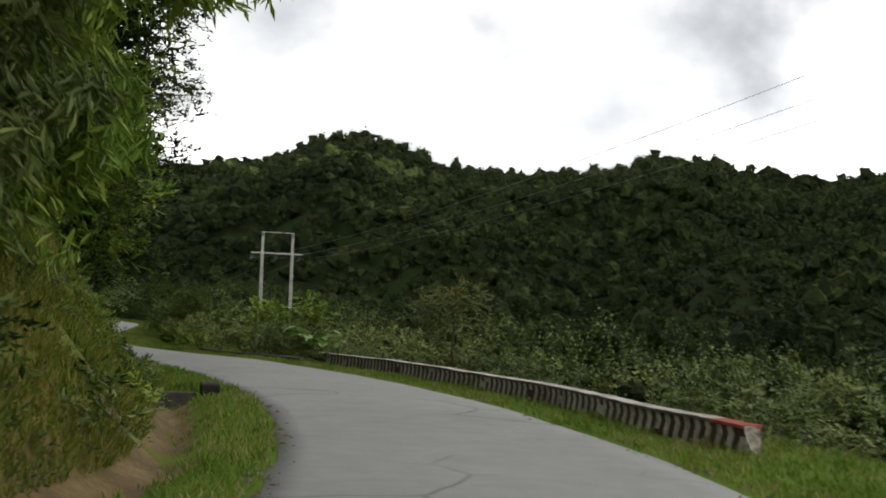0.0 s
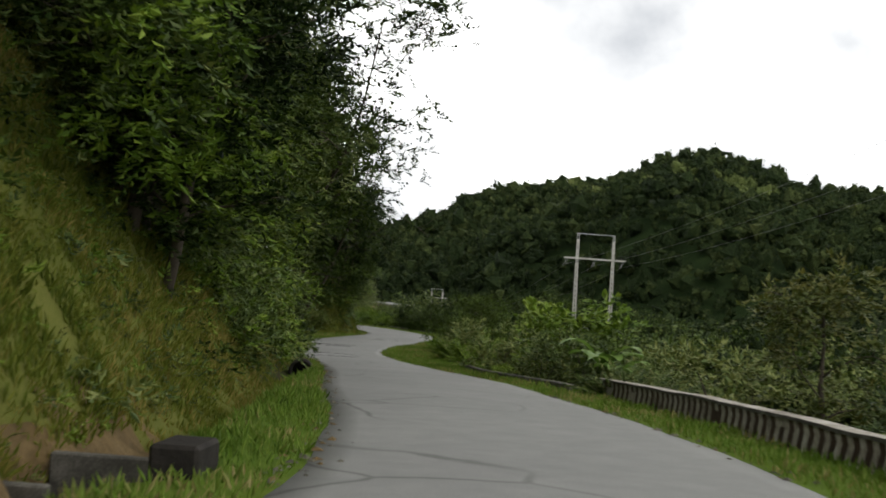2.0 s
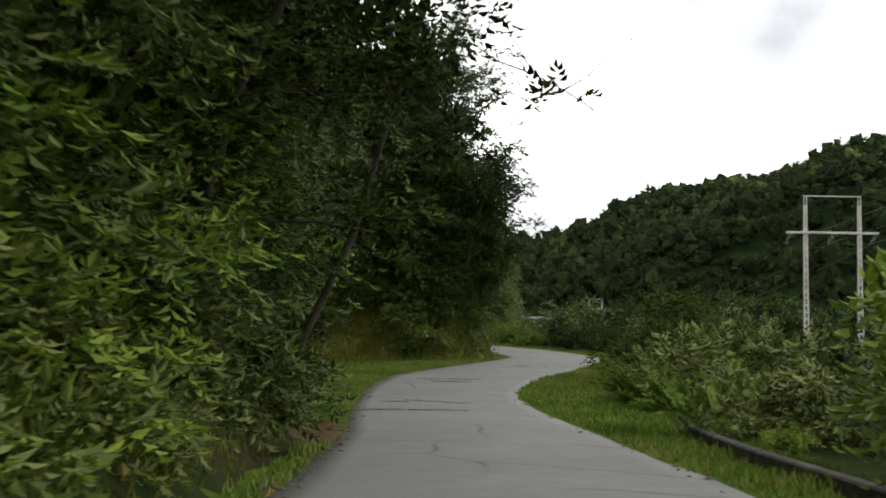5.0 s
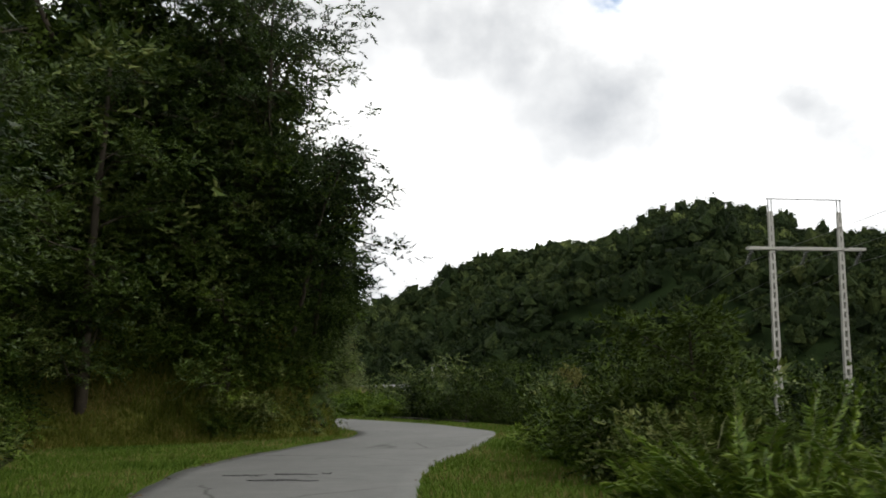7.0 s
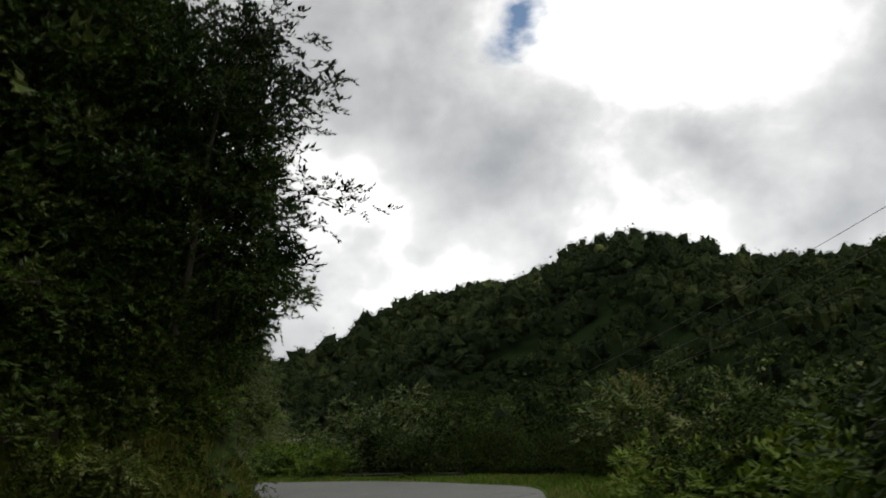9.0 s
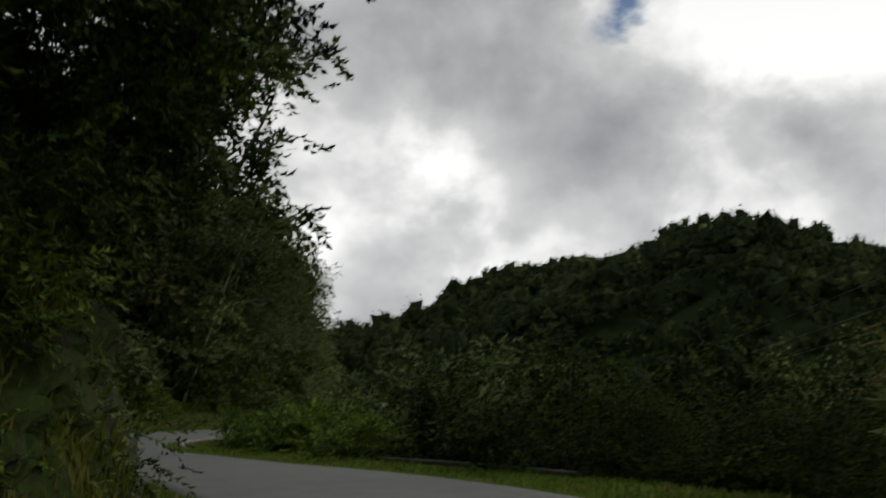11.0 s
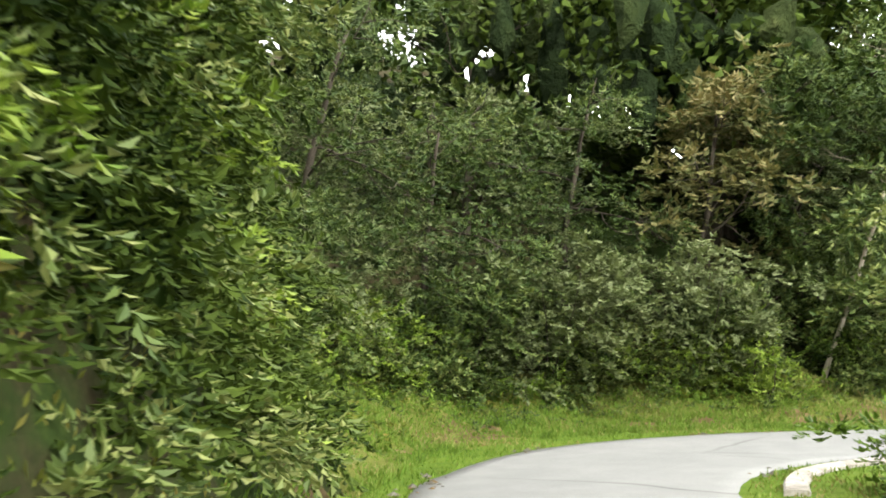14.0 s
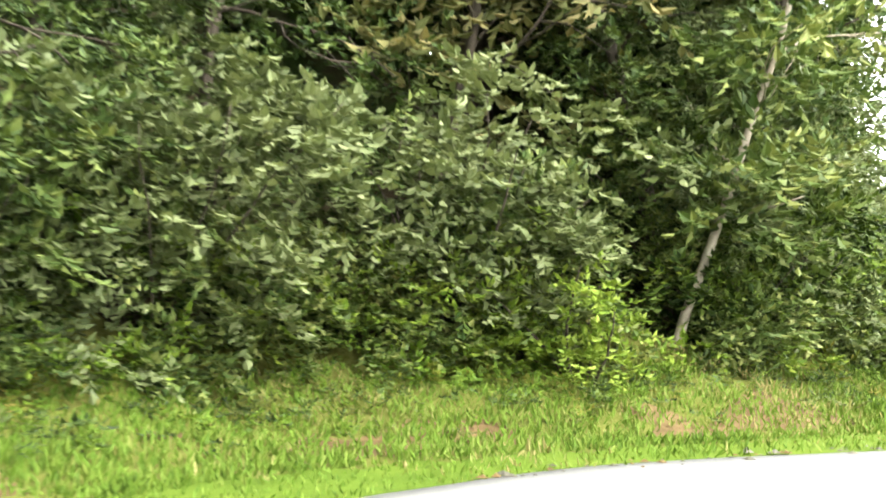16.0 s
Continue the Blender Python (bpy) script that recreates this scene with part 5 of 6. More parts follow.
def far_woods():
    rng = np.random.default_rng(3)
    x, y = scatter(rng, 10400, 225, 722)
    r = (2.8 + 3.0 * rng.random(len(x)) ** 2.0) * np.interp(np.hypot(x, y), [225, 650], [0.72, 1.05])
    high = np.where(rng.random(len(x)) < 0.14, 0.4 * r, 0.0)
    v, f, m = crowns(rng, x, y, r, r * (0.8 + 0.5 * rng.random(len(x))), 4, 14, 0.14 * r + 0.45, 0.54, 1.0, high, True)
    pale = (rng.random(len(x)) < 0.003) | ((np.hypot(x + 38, y - 548) < 26) & (rng.random(len(x)) < 0.75)) | ((np.abs(x + 110 + (y - 590) * 0.5) < 14) & (np.abs(y - 590) < 70) & (rng.random(len(x)) < 0.5))
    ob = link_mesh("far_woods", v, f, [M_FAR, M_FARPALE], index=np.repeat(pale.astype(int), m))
    tagged(ob, "dense rainforest canopy covering the hills across the valley", "forest", kind="stuff")
    x, y = scatter(rng, 900, 30, 235)
    r = 2.8 + 2.8 * rng.random(len(x)) ** 1.6
    v, f, m = crowns(rng, x, y, r, r * (0.9 + 0.5 * rng.random(len(x))), 8, 22, 0.055 * r + 0.14, 0.22, 1.95)
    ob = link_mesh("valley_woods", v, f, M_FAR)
    tagged(ob, "dark forest canopy filling the valley below the road", "forest", kind="stuff")
    # scrub between the roadside shrubs and the valley woods
    d = np.r_[0, np.cumsum(np.linalg.norm(np.diff(RIGHT_S, axis=0), axis=1))]
    s = rng.uniform(60, d[-1] - 20, 520)
    x0, y0 = np.interp(s, d, RIGHT_S[:, 0]), np.interp(s, d, RIGHT_S[:, 1])
    tx, ty = np.interp(s + 0.5, d, RIGHT_S[:, 0]) - x0, np.interp(s + 0.5, d, RIGHT_S[:, 1]) - y0
    ln, out = np.hypot(tx, ty) + 1e-9, rng.uniform(11, 38, len(s))
    x, y = x0 + ty / ln * out, y0 - tx / ln * out
    ok = -beside("right", x, y) > 10
    x, y, y0 = x[ok], y[ok], y0[ok]
    top = np.interp(y0, TOP_Y, TOP_Z) + rng.normal(size=len(x)) * 0.5 - 0.4
    half = np.clip((top - ground_z(x, y)) / 1.75, 0.7, 5.0)
    r = np.clip(half * 0.8, 1.2, 2.6)
    v, f, m = crowns(rng, x, y, r, half, 8, 30, 0.12 + 0.04 * r, 0.17, 2.2)
    # clump cores in dark canopy colour stand in for shade inside the scrub
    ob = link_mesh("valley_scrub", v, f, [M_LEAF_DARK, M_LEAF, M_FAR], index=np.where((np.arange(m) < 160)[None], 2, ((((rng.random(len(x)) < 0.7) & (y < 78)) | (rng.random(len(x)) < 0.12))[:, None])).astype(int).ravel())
    tagged(ob, "dense mixed scrub on the slope below the road", "scrub", kind="stuff")



def hill_canopy():
    """The closed forest behind the trees of the bank, one mass."""
    rng = np.random.default_rng(29)
    d = np.r_[0, np.cumsum(np.linalg.norm(np.diff(FOOT_S, axis=0), axis=1))]
    s = rng.uniform(float(np.interp(40.0, FOOT_S[:, 1], d)), d[-1] - 20, 520)
    x0, y0 = np.interp(s, d, FOOT_S[:, 0]), np.interp(s, d, FOOT_S[:, 1])
    tx, ty = np.interp(s + 0.5, d, FOOT_S[:, 0]) - x0, np.interp(s + 0.5, d, FOOT_S[:, 1]) - y0
    ln, back = np.hypot(tx, ty) + 1e-9, rng.uniform(5.2, 22, len(s))
    x, y = x0 - ty / ln * back, y0 + tx / ln * back
    ok = (beside("foot", x, y) > np.where(y > 134, 4.8, 5.5)) & (beside("left", x, y) > 6.5)
    x, y, y0 = x[ok], y[ok], y0[ok]
    tall = np.interp(y0, [40, 68, 80, 126, 134, 145, 160], [4.5, 4.5, 7.0, 6.8, 6.8, 6.0, 4.4]) * rng.uniform(0.8, 1.15, len(x))
    r = rng.uniform(2.2, 3.4, len(x))
    v, f, m = crowns(rng, x, y, r, tall, 9, 38, np.full(len(x), 0.34), 0.2, 2.3)
    # the crowns' inner shade is coloured in: their cores use the dark canopy
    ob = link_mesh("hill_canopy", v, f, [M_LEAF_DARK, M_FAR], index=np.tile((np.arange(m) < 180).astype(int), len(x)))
    tagged(ob, "closed dark forest canopy rising behind the bank", "forest", kind="stuff")


hill_canopy()
far_woods()


# ---- drains, kerbs, rocks and small things ----
def stone_mesh(bm, rng, size, at):
    r = bmesh.ops.create_icosphere(bm, subdivisions=2, radius=1.0)
    ph = rng.random(3) * 6
    for v in r["verts"]:
        c = v.co.copy()
        k = 1 + 0.22 * math.sin(3 * c.x + ph[0]) * math.sin(2.6 * c.y + ph[1]) + 0.13 * math.sin(5 * c.z + ph[2]) + rng.normal() * 0.05
        v.co = Vector((c.x * size[0], c.y * size[1], c.z * size[2])) * k + Vector(at)


def drain_sump():
    """Concrete catch pit beside the road: block, lip, back wall and dark pit."""
    x, y = -6.45, 29.6
    z = float(road_z(y))
    root = thing("drain_sump", (x, y, z), "weathered dark concrete drain pit with a raised block in the grass", "drain")
    root.rotation_euler = (0, 0, radians(14))
    bm = bmesh.new()
    box(bm, (0.5, 0.85, 1.0), (0.42, 0.0, -0.17), bevel=0.04)
    part("block", bm, M_DARK, root, "blackened concrete block")
    bm = bmesh.new()
    box(bm, (0.75, 0.16, 0.5), (-1.1, -0.6, -0.36), bevel=0.02)
    part("lip", bm, M_CONC, root)
    bm = bmesh.new()
    box(bm, (1.3, 0.16, 0.75), (-0.55, 0.62, -0.34), bevel=0.02)
    part("back_wall", bm, M_CONC, root)
    bm = bmesh.new()
    box(bm, (1.4, 1.0, 0.04), (-0.75, 0.03, -0.42))
    part("pit_floor", bm, M_DARK, root, "dark wet pit floor")


drain_sump()


def culvert(x, y, turn, r=0.42, dz=0.0):
    root = thing("culvert_mouth", (x, y, float(road_z(y)) + dz), "dark mouth of a concrete culvert pipe in the ditch", "culvert", "culverts")
    root.rotation_euler = (0, 0, turn)
    bm = bmesh.new()
    n = 20
    prof = [(r + 0.09, 0.9), (r + 0.09, -0.12), (r, -0.12), (r, 0.9)]
    cols = []
    for q in range(n):
        a = 2 * math.pi * q / n
        cols.append([bm.verts.new((math.cos(a) * rr, d, math.sin(a) * rr)) for rr, d in prof])
    for q in range(n):
        for h in range(3):
            bm.faces.new((cols[q][h], cols[q][h + 1], cols[(q + 1) % n][h + 1], cols[(q + 1) % n][h]))
    part("pipe", bm, M_DARK, root, smooth=True)
    # near-black disc across the pipe, painted shade in place of its depth
    bm = bmesh.new()
    bmesh.ops.create_circle(bm, cap_ends=True, segments=n, radius=r - 0.005, matrix=Matrix.Translation((0, 0.7, 0)) @ Matrix.Rotation(radians(90), 4, "X"))
    part("pipe_back", bm, M_DARK, root, "black disc standing in for the pipe's unlit depth")


culvert(-16.15, 54.7, 0.4, 0.33, -0.12)


def kerb_strip(name, pts, half, high, mat, label):
    line = smooth_line(np.array(pts), 0.3)
    n = len(line)
    t = unit(np.gradient(line, axis=0))
    side = np.stack([-t[:, 1], t[:, 0]], 1)
    base = ground_z(line[:, 0], line[:, 1])
    prof = [(half, -0.2), (half, high - 0.03), (half - 0.03, high), (-half + 0.03, high), (-half, high - 0.03), (-half, -0.2)]
    v = np.stack([np.concatenate([line + side * a, (base + h)[:, None]], 1) for a, h in prof], 1)
    c = len(prof)
    i, j = np.meshgrid(np.arange(n - 1), np.arange(c - 1), indexing="ij")
    k = i * c + j
    quads = np.stack([k, k + c, k + c + 1, k + 1], -1).reshape(-1, 4)
    caps = np.array([[5, 4, 1, 0], [4, 3, 2, 1]])
    caps = np.concatenate([caps, caps[:, ::-1] + (n - 1) * c])
    ob = link_mesh(name, v.reshape(-1, 3), np.concatenate([quads, caps]), mat)
    return tagged(ob, label, "kerb", kind="structure")


kerb_strip("kerb_bend", [(-50.1, 143.7), (-50.8, 142.4), (-51.1, 141.2), (-51.0, 139.8), (-50.4, 138.5), (-49.6, 137.3)], 0.16, 0.08, M_WHITE, "low white-painted concrete kerb inside the bend")
kerb_strip("kerb_lower", [(-41.6, 132.6), (-39.6, 131.2), (-37.4, 129.6), (-35.6, 127.9)], 0.10, 0.10, M_CONC, "low pale concrete edge beam at the foot of the bushes")

def rock_face():
    """The steep stony cut at the nose of the spur: ledges and blocks with a mossy top."""
    sel = (FOOT_S[:, 1] > 114.3) & (FOOT_S[:, 1] < 129.5) & (FOOT_S[:, 0] > -51) & (FOOT_S[:, 0] < -38.4)
    d = np.r_[0, np.cumsum(np.linalg.norm(np.diff(FOOT_S[sel], axis=0), axis=1))]
    s = np.arange(0, d[-1], 0.13)
    p = np.stack([np.interp(s, d, FOOT_S[sel][:, k]) for k in (0, 1)], 1)
    t = unit(np.gradient(p, axis=0))
    nrm = np.stack([-t[:, 1], t[:, 0]], 1)
    top = np.interp(p[:, 1], [114.3, 116, 118.5, 121, 125, 129.5], [1.2, 2.8, 3.6, 3.3, 2.4, 0.7])
    f = np.linspace(0, 1, 26)
    ss, hh = np.meshgrid(s, f, indexing="ij")
    h = hh * top[:, None] - 0.5
    rng = np.random.default_rng(62)
    # blocks: each point belongs to the nearest of scattered seeds, which stand out by their own amount
    seeds = np.stack([rng.uniform(0, d[-1], 300), rng.uniform(-0.5, 3.4, 300)], 1)
    out = rng.random(300) * 0.34
    tilt = rng.normal(size=(300, 2)) * 0.22
    near = ((ss[..., None] - seeds[:, 0]) / 1.25) ** 2 + (h[..., None] - seeds[:, 1]) ** 2
    k = near.argmin(-1)
    two = np.sort(near, -1)[..., :2]
    gap = np.clip((np.sqrt(two[..., 1]) - np.sqrt(two[..., 0])) / 0.09, 0, 1)
    proud = out[k] + tilt[k][..., 0] * (ss - seeds[k][..., 0]) + tilt[k][..., 1] * (h - seeds[k][..., 1]) - 0.13 * (1 - gap) + rng.normal(size=h.shape) * 0.012
    back = 0.42 + 0.16 * np.maximum(h, 0) - proud + np.clip(hh - 0.88, 0, 1) * 4
    xy = p[:, None] + nrm[:, None] * back[..., None]
    v = np.concatenate([xy, (road_z(p[:, 1])[:, None] + h)[..., None]], -1)
    c = len(f)
    i, j = np.meshgrid(np.arange(len(s) - 1), np.arange(c - 1), indexing="ij")
    q = i * c + j
    ob = link_mesh("rock_face", v.reshape(-1, 3), np.stack([q, q + 1, q + c + 1, q + c], -1).reshape(-1, 4), M_FACE)
    tagged(ob, "mossy grey rock face of the road cut with pale lichen", "rock face", kind="structure")
    pick = rng.integers(0, len(v.reshape(-1, 3)), 620)
    at = v.reshape(-1, 3)[pick]
    at = at[wave(at[:, 0] + at[:, 1], at[:, 2] * 2.0, 2.6, 63) > -0.15]
    per = 28
    w, g = leaf_cloud(rng, at, 0.12 + 0.16 * rng.random(len(at)), per, 0.085, 0.5, 0.6, shell=0.3)
    ob = link_mesh("rock_weeds", w, g, [M_LEAF, M_LEAF_DARK, M_LEAF_BRIGHT], index=np.repeat(rng.integers(0, 3, len(at)), per * 2))
    tagged(ob, "small ferns and weeds rooted in the rock face", "weeds", kind="stuff")


def face_material():
    """Weathered stone: grey and brown blocks, moss on ledges, pale lichen blotches."""
    m, nt, out = material("mossy_rock_face")
    pos = coords(nt)
    a, b, c = tex(nt, pos, 0.8, 5.0), tex(nt, pos, 4.5, 6.0, 0.65), tex(nt, pos, 22.0, 6.0, 0.7)
    stone = ramp(nt, mixc(nt, 0.5, b, c), [(0.32, (0.016, 0.014, 0.009)), (0.5, (0.06, 0.052, 0.034)), (0.7, (0.14, 0.122, 0.085))])
    lichen = ramp(nt, mixc(nt, 0.35, b, c), [(0.54, (0, 0, 0)), (0.6, (1, 1, 1))])
    stone = mixc(nt, lichen, stone, (0.33, 0.33, 0.27))
    moss = ramp(nt, mixc(nt, 0.5, b, c), [(0.3, (0.012, 0.02, 0.005)), (0.6, (0.04, 0.062, 0.012)), (0.8, (0.075, 0.1, 0.022))])
    where = ramp(nt, mixc(nt, 0.45, a, b), [(0.43, (0, 0, 0)), (0.52, (1, 1, 1))])
    p = node(nt, "ShaderNodeBsdfPrincipled", {"Base Color": mixc(nt, where, stone, moss), "Normal": bump(nt, mixc(nt, 0.5, b, c), 0.9, 0.05)}, Roughness=0.9)
    p.inputs["Specular IOR Level"].default_value = 0.15
    nt.links.new(p.outputs[0], out.inputs["Surface"])
    return m


M_FACE = face_material()
rock_face()

# rocks in the cut face
rng = np.random.default_rng(61)
for n in range(26):
    f = rng.random()
    y = 116.5 + 9.5 * f
    k = np.argmin(np.abs(FOOT_S[:, 1] - y) + (FOOT_S[:, 0] > -37) * 99)
    p = FOOT_S[k]
    back = 0.15 + 1.5 * rng.random() ** 1.3
    x, y = p[0] - back * 0.85, p[1] + back * 0.3
    z = float(ground_z(np.array([x]), np.array([y]))[0])
    sz = 0.12 + 0.3 * rng.random() ** 2
    bm = bmesh.new()
    stone_mesh(bm, rng, (sz, sz * 0.8, sz * (0.6 + 0.5 * rng.random())), (0, 0, 0))
    me = bpy.data.meshes.new("rock")
    bm.to_mesh(me)
    bm.free()
    me.materials.append(M_ROCK)
    ob = new("rock", me)
    ob.matrix_basis = Matrix.Translation((x, y, z + sz * 0.1)) @ Matrix.Rotation(rng.random() * 6, 4, "Z")
    tagged(ob, "grey weathered rock set in the earth bank", "rock", "bank rocks")


def edge_litter():
    """Gravel, dead leaves and crumbs along the broken road edges."""
    rng = np.random.default_rng(71)
    vs, fs, idx, o = [], [], [], 0
    for line, sign, count in ((LEFT_S, 1, 1500), (RIGHT_S, -1, 600)):
        d = np.r_[0, np.cumsum(np.linalg.norm(np.diff(line, axis=0), axis=1))]
        s = rng.uniform(55, d[-1] - 40, count)
        s = s[wave(s, s * 0.3, 11, 5) > -0.25]
        x, y = np.interp(s, d, line[:, 0]), np.interp(s, d, line[:, 1])
        off = rng.normal(size=len(s)) * 0.16 + 0.04
        tx, ty = np.interp(s + 0.5, d, line[:, 0]) - x, np.interp(s + 0.5, d, line[:, 1]) - y
        x, y = x - ty * 2 * off * sign, y + tx * 2 * off * sign
        z = road_z(y) + 0.02
        sz = 0.018 + 0.05 * rng.random(len(s)) ** 3
        for q in range(len(s)):
            a = rng.random() * 6.28
            c, w = math.cos(a), math.sin(a)
            e1, e2 = np.array([c, w, 0]) * sz[q] * 1.4, np.array([-w, c, 0]) * sz[q]
            p = np.array([x[q], y[q], z[q]])
            vs += [p - e1 - e2, p + e1 - e2 * 0.8, p + e1 * 0.8 + e2, p - e1 + e2 * 0.9, p + [0, 0, sz[q] * (0.5 + 0.4 * rng.random())]]
            fs += [(o, o + 1, o + 4), (o + 1, o + 2, o + 4), (o + 2, o + 3, o + 4), (o + 3, o, o + 4)]
            idx += [int(rng.random() < 0.35)] * 4
            o += 5
    ob = link_mesh("gravel", np.array(vs), np.array(fs), [M_ROCK, M_EARTH], index=idx)
    tagged(ob, "pale gravel and dead leaves along the broken road edge", "gravel", kind="stuff")


edge_litter()


def tar_patch(x, y, turn, spread, seed):
    """A few ragged dark repairs lying in a band across the road."""
    rng = np.random.default_rng(seed)
    root = thing("tar_patch", (0, 0, 0), "ragged black tar repairs on the asphalt", "tar patch", "road repairs")
    for n in range(9):
        cx, cy = rng.normal() * spread * 0.5, rng.normal() * 0.22
        a0, b0 = 0.10 + 0.35 * rng.random(), 0.05 + 0.12 * rng.random()
        m = 14
        rim = []
        for q in range(m):
            a = q * 6.283 / m
            k = 1 + 0.35 * math.sin(3 * a + n) + rng.normal() * 0.16
            px, py = cx + math.cos(a) * a0 * k, cy + math.sin(a) * b0 * k
            wx, wy = x + px * math.cos(turn) - py * math.sin(turn), y + px * math.sin(turn) + py * math.cos(turn)
            dl, dr = -beside("left", [wx], [wy])[0], beside("right", [wx], [wy])[0]
            f = dl / (dl + dr)
            rim.append((wx, wy, float(road_z(wy)) + 0.05 * (1 - (2 * f - 1) ** 2) + 0.020 + n * 0.0006))
        rim = np.array(rim)
        low = rim - [0, 0, 0.03]
        k = np.arange(m)
        v = np.concatenate([rim, low, rim.mean(0)[None]])
        link_mesh("patch", v, [np.stack([k, (k + 1) % m, np.full(m, 2 * m)], 1), np.stack([k, k + m, (k + 1) % m + m, (k + 1) % m], 1)], M_TAR, root)


tar_patch(-32.3, 95.6, 0.5, 1.7, 1)
tar_patch(-31.2, 93.6, 0.2, 0.9, 2)
tar_patch(-26.6, 80.6, 0.4, 1.6, 3)
tar_patch(-25.0, 76.8, 0.4, 1.3, 4)


# ---- single plants ----
def bamboo(seed, x, y, tall, lean):
    rng = np.random.default_rng(seed)
    z = float(ground_z(np.array([x]), np.array([y]))[0])
    root = thing("bamboo_clump", (x, y, z), "arching bamboo clump with drooping narrow green leaves", "bamboo", "bank bamboo")
    spots = []
    for n in range(11):
        a = rng.uniform(-1.2, 1.2)
        way = np.array([lean[0] + 0.35 * math.sin(a * 3), lean[1] + 0.35 * math.cos(a * 5), 1.3])
        pts = [np.array([rng.normal() * 0.35, rng.normal() * 0.35, -0.3])]
        h = tall * rng.uniform(0.7, 1.05)
        for q in range(11):
            way = unit(way + np.array([lean[0] * 0.12, lean[1] * 0.12, -0.13 - 0.012 * q]))
            pts.append(pts[-1] + way * h / 11)
        pts = np.array(pts)
        v, q4, t3 = tube(pts, np.linspace(0.035, 0.008, len(pts)), 6)
        link_mesh("culm", v, [q4, t3], M_BAMBOO, root, smooth=True)
        for q in range(3, 12):
            for _ in range(5):
                spots.append(pts[q] + rng.normal(size=3) * [0.35, 0.35, 0.3] + [0, 0, -0.25])
    spots = np.array(spots)
    per = 26
    which = np.repeat(np.arange(len(spots)), per)
    m = len(which)
    fan = rng.uniform(0, 6.28, len(spots))[which]
    at = spots[which] + rng.normal(size=(m, 3)) * 0.14
    along = unit(np.stack([np.cos(fan) * 0.7 + rng.normal(size=m) * 0.45, np.sin(fan) * 0.7 + rng.normal(size=m) * 0.45, -0.75 + rng.normal(size=m) * 0.3], 1))
    across = unit(np.cross(along, rng.normal(size=(m, 3))))
    ln = 0.24 + 0.2 * rng.random(m)
    v, f = blades(at, along, across, ln, ln * 0.2, 0.2)
    link_mesh("foliage", v, f, M_LEAF_BRIGHT if seed % 2 == 0 else M_LEAF, root)
    return root


M_BAMBOO = plain_material("bamboo_culm", [(0.3, (0.09, 0.12, 0.03)), (0.7, (0.22, 0.22, 0.08))], 3.0, rough=0.5, bump_scale=20.0, bump_h=0.002)
for n, (x, y, h) in enumerate([(-7.6, 11.5, 7.5), (-8.3, 14.8, 7.5), (-8.8, 18.0, 6.5), (-7.0, 13.4, 4.2), (-7.2, 16.6, 3.8), (-10.5, 20.5, 7.5)]):
    bamboo(80 + n, x, y, h, (0.2, -0.1))


def banana(x, y, tall):
    rng = np.random.default_rng(91)
    z = float(ground_z(np.array([x]), np.array([y]))[0])
    root = thing("banana_plant", (x, y, z), "wild banana plant with broad pale green leaves", "banana plant")
    v, q4, t3 = tube(np.array([[0, 0, -0.2], [0.02, 0, 0.5], [0.05, 0.02, tall * 0.5]]), [0.11, 0.09, 0.06], 8)
    link_mesh("stalk", v, [q4, t3], M_BAMBOO, root, smooth=True)
    for n in range(9):
        a = n * 2.4 + rng.random() * 0.5
        ln = tall * rng.uniform(0.55, 0.85)
        w = 0.24 + 0.08 * rng.random()
        rise = rng.uniform(0.5, 1.4)
        m = 9
        verts, faces = [], []
        for q in range(m):
            f = q / (m - 1)
            out, up = ln * f * 0.8, tall * 0.45 + ln * (rise * f - (rise * 0.75) * f * f)
            half = w * math.sin(math.pi * min(1, f * 0.93 + 0.05)) ** 0.6 + 0.01
            c, s_ = math.cos(a), math.sin(a)
            for e, dz in ((-1, 0.07), (0, 0.0), (1, 0.07)):
                verts.append((c * out - s_ * e * half, s_ * out + c * e * half, up + dz * half * 4 - 0.03 * rng.random()))
        for q in range(m - 1):
            for e in (0, 1):
                k = q * 3 + e
                faces.append((k, k + 1, k + 4, k + 3))
        link_mesh("leaf", np.array(verts), np.array(faces), M_BANANA, root, smooth=True)
    return root


M_BANANA = leaf_material("banana_leaf", [(0.0, (0.06, 0.13, 0.025)), (0.5, (0.11, 0.21, 0.04)), (1.0, (0.18, 0.28, 0.07))], gloss=0.4, through_light=0.35, patch=0.8)
banana(-6.9, 60.4, 2.7)
banana(-6.0, 58.6, 1.9)


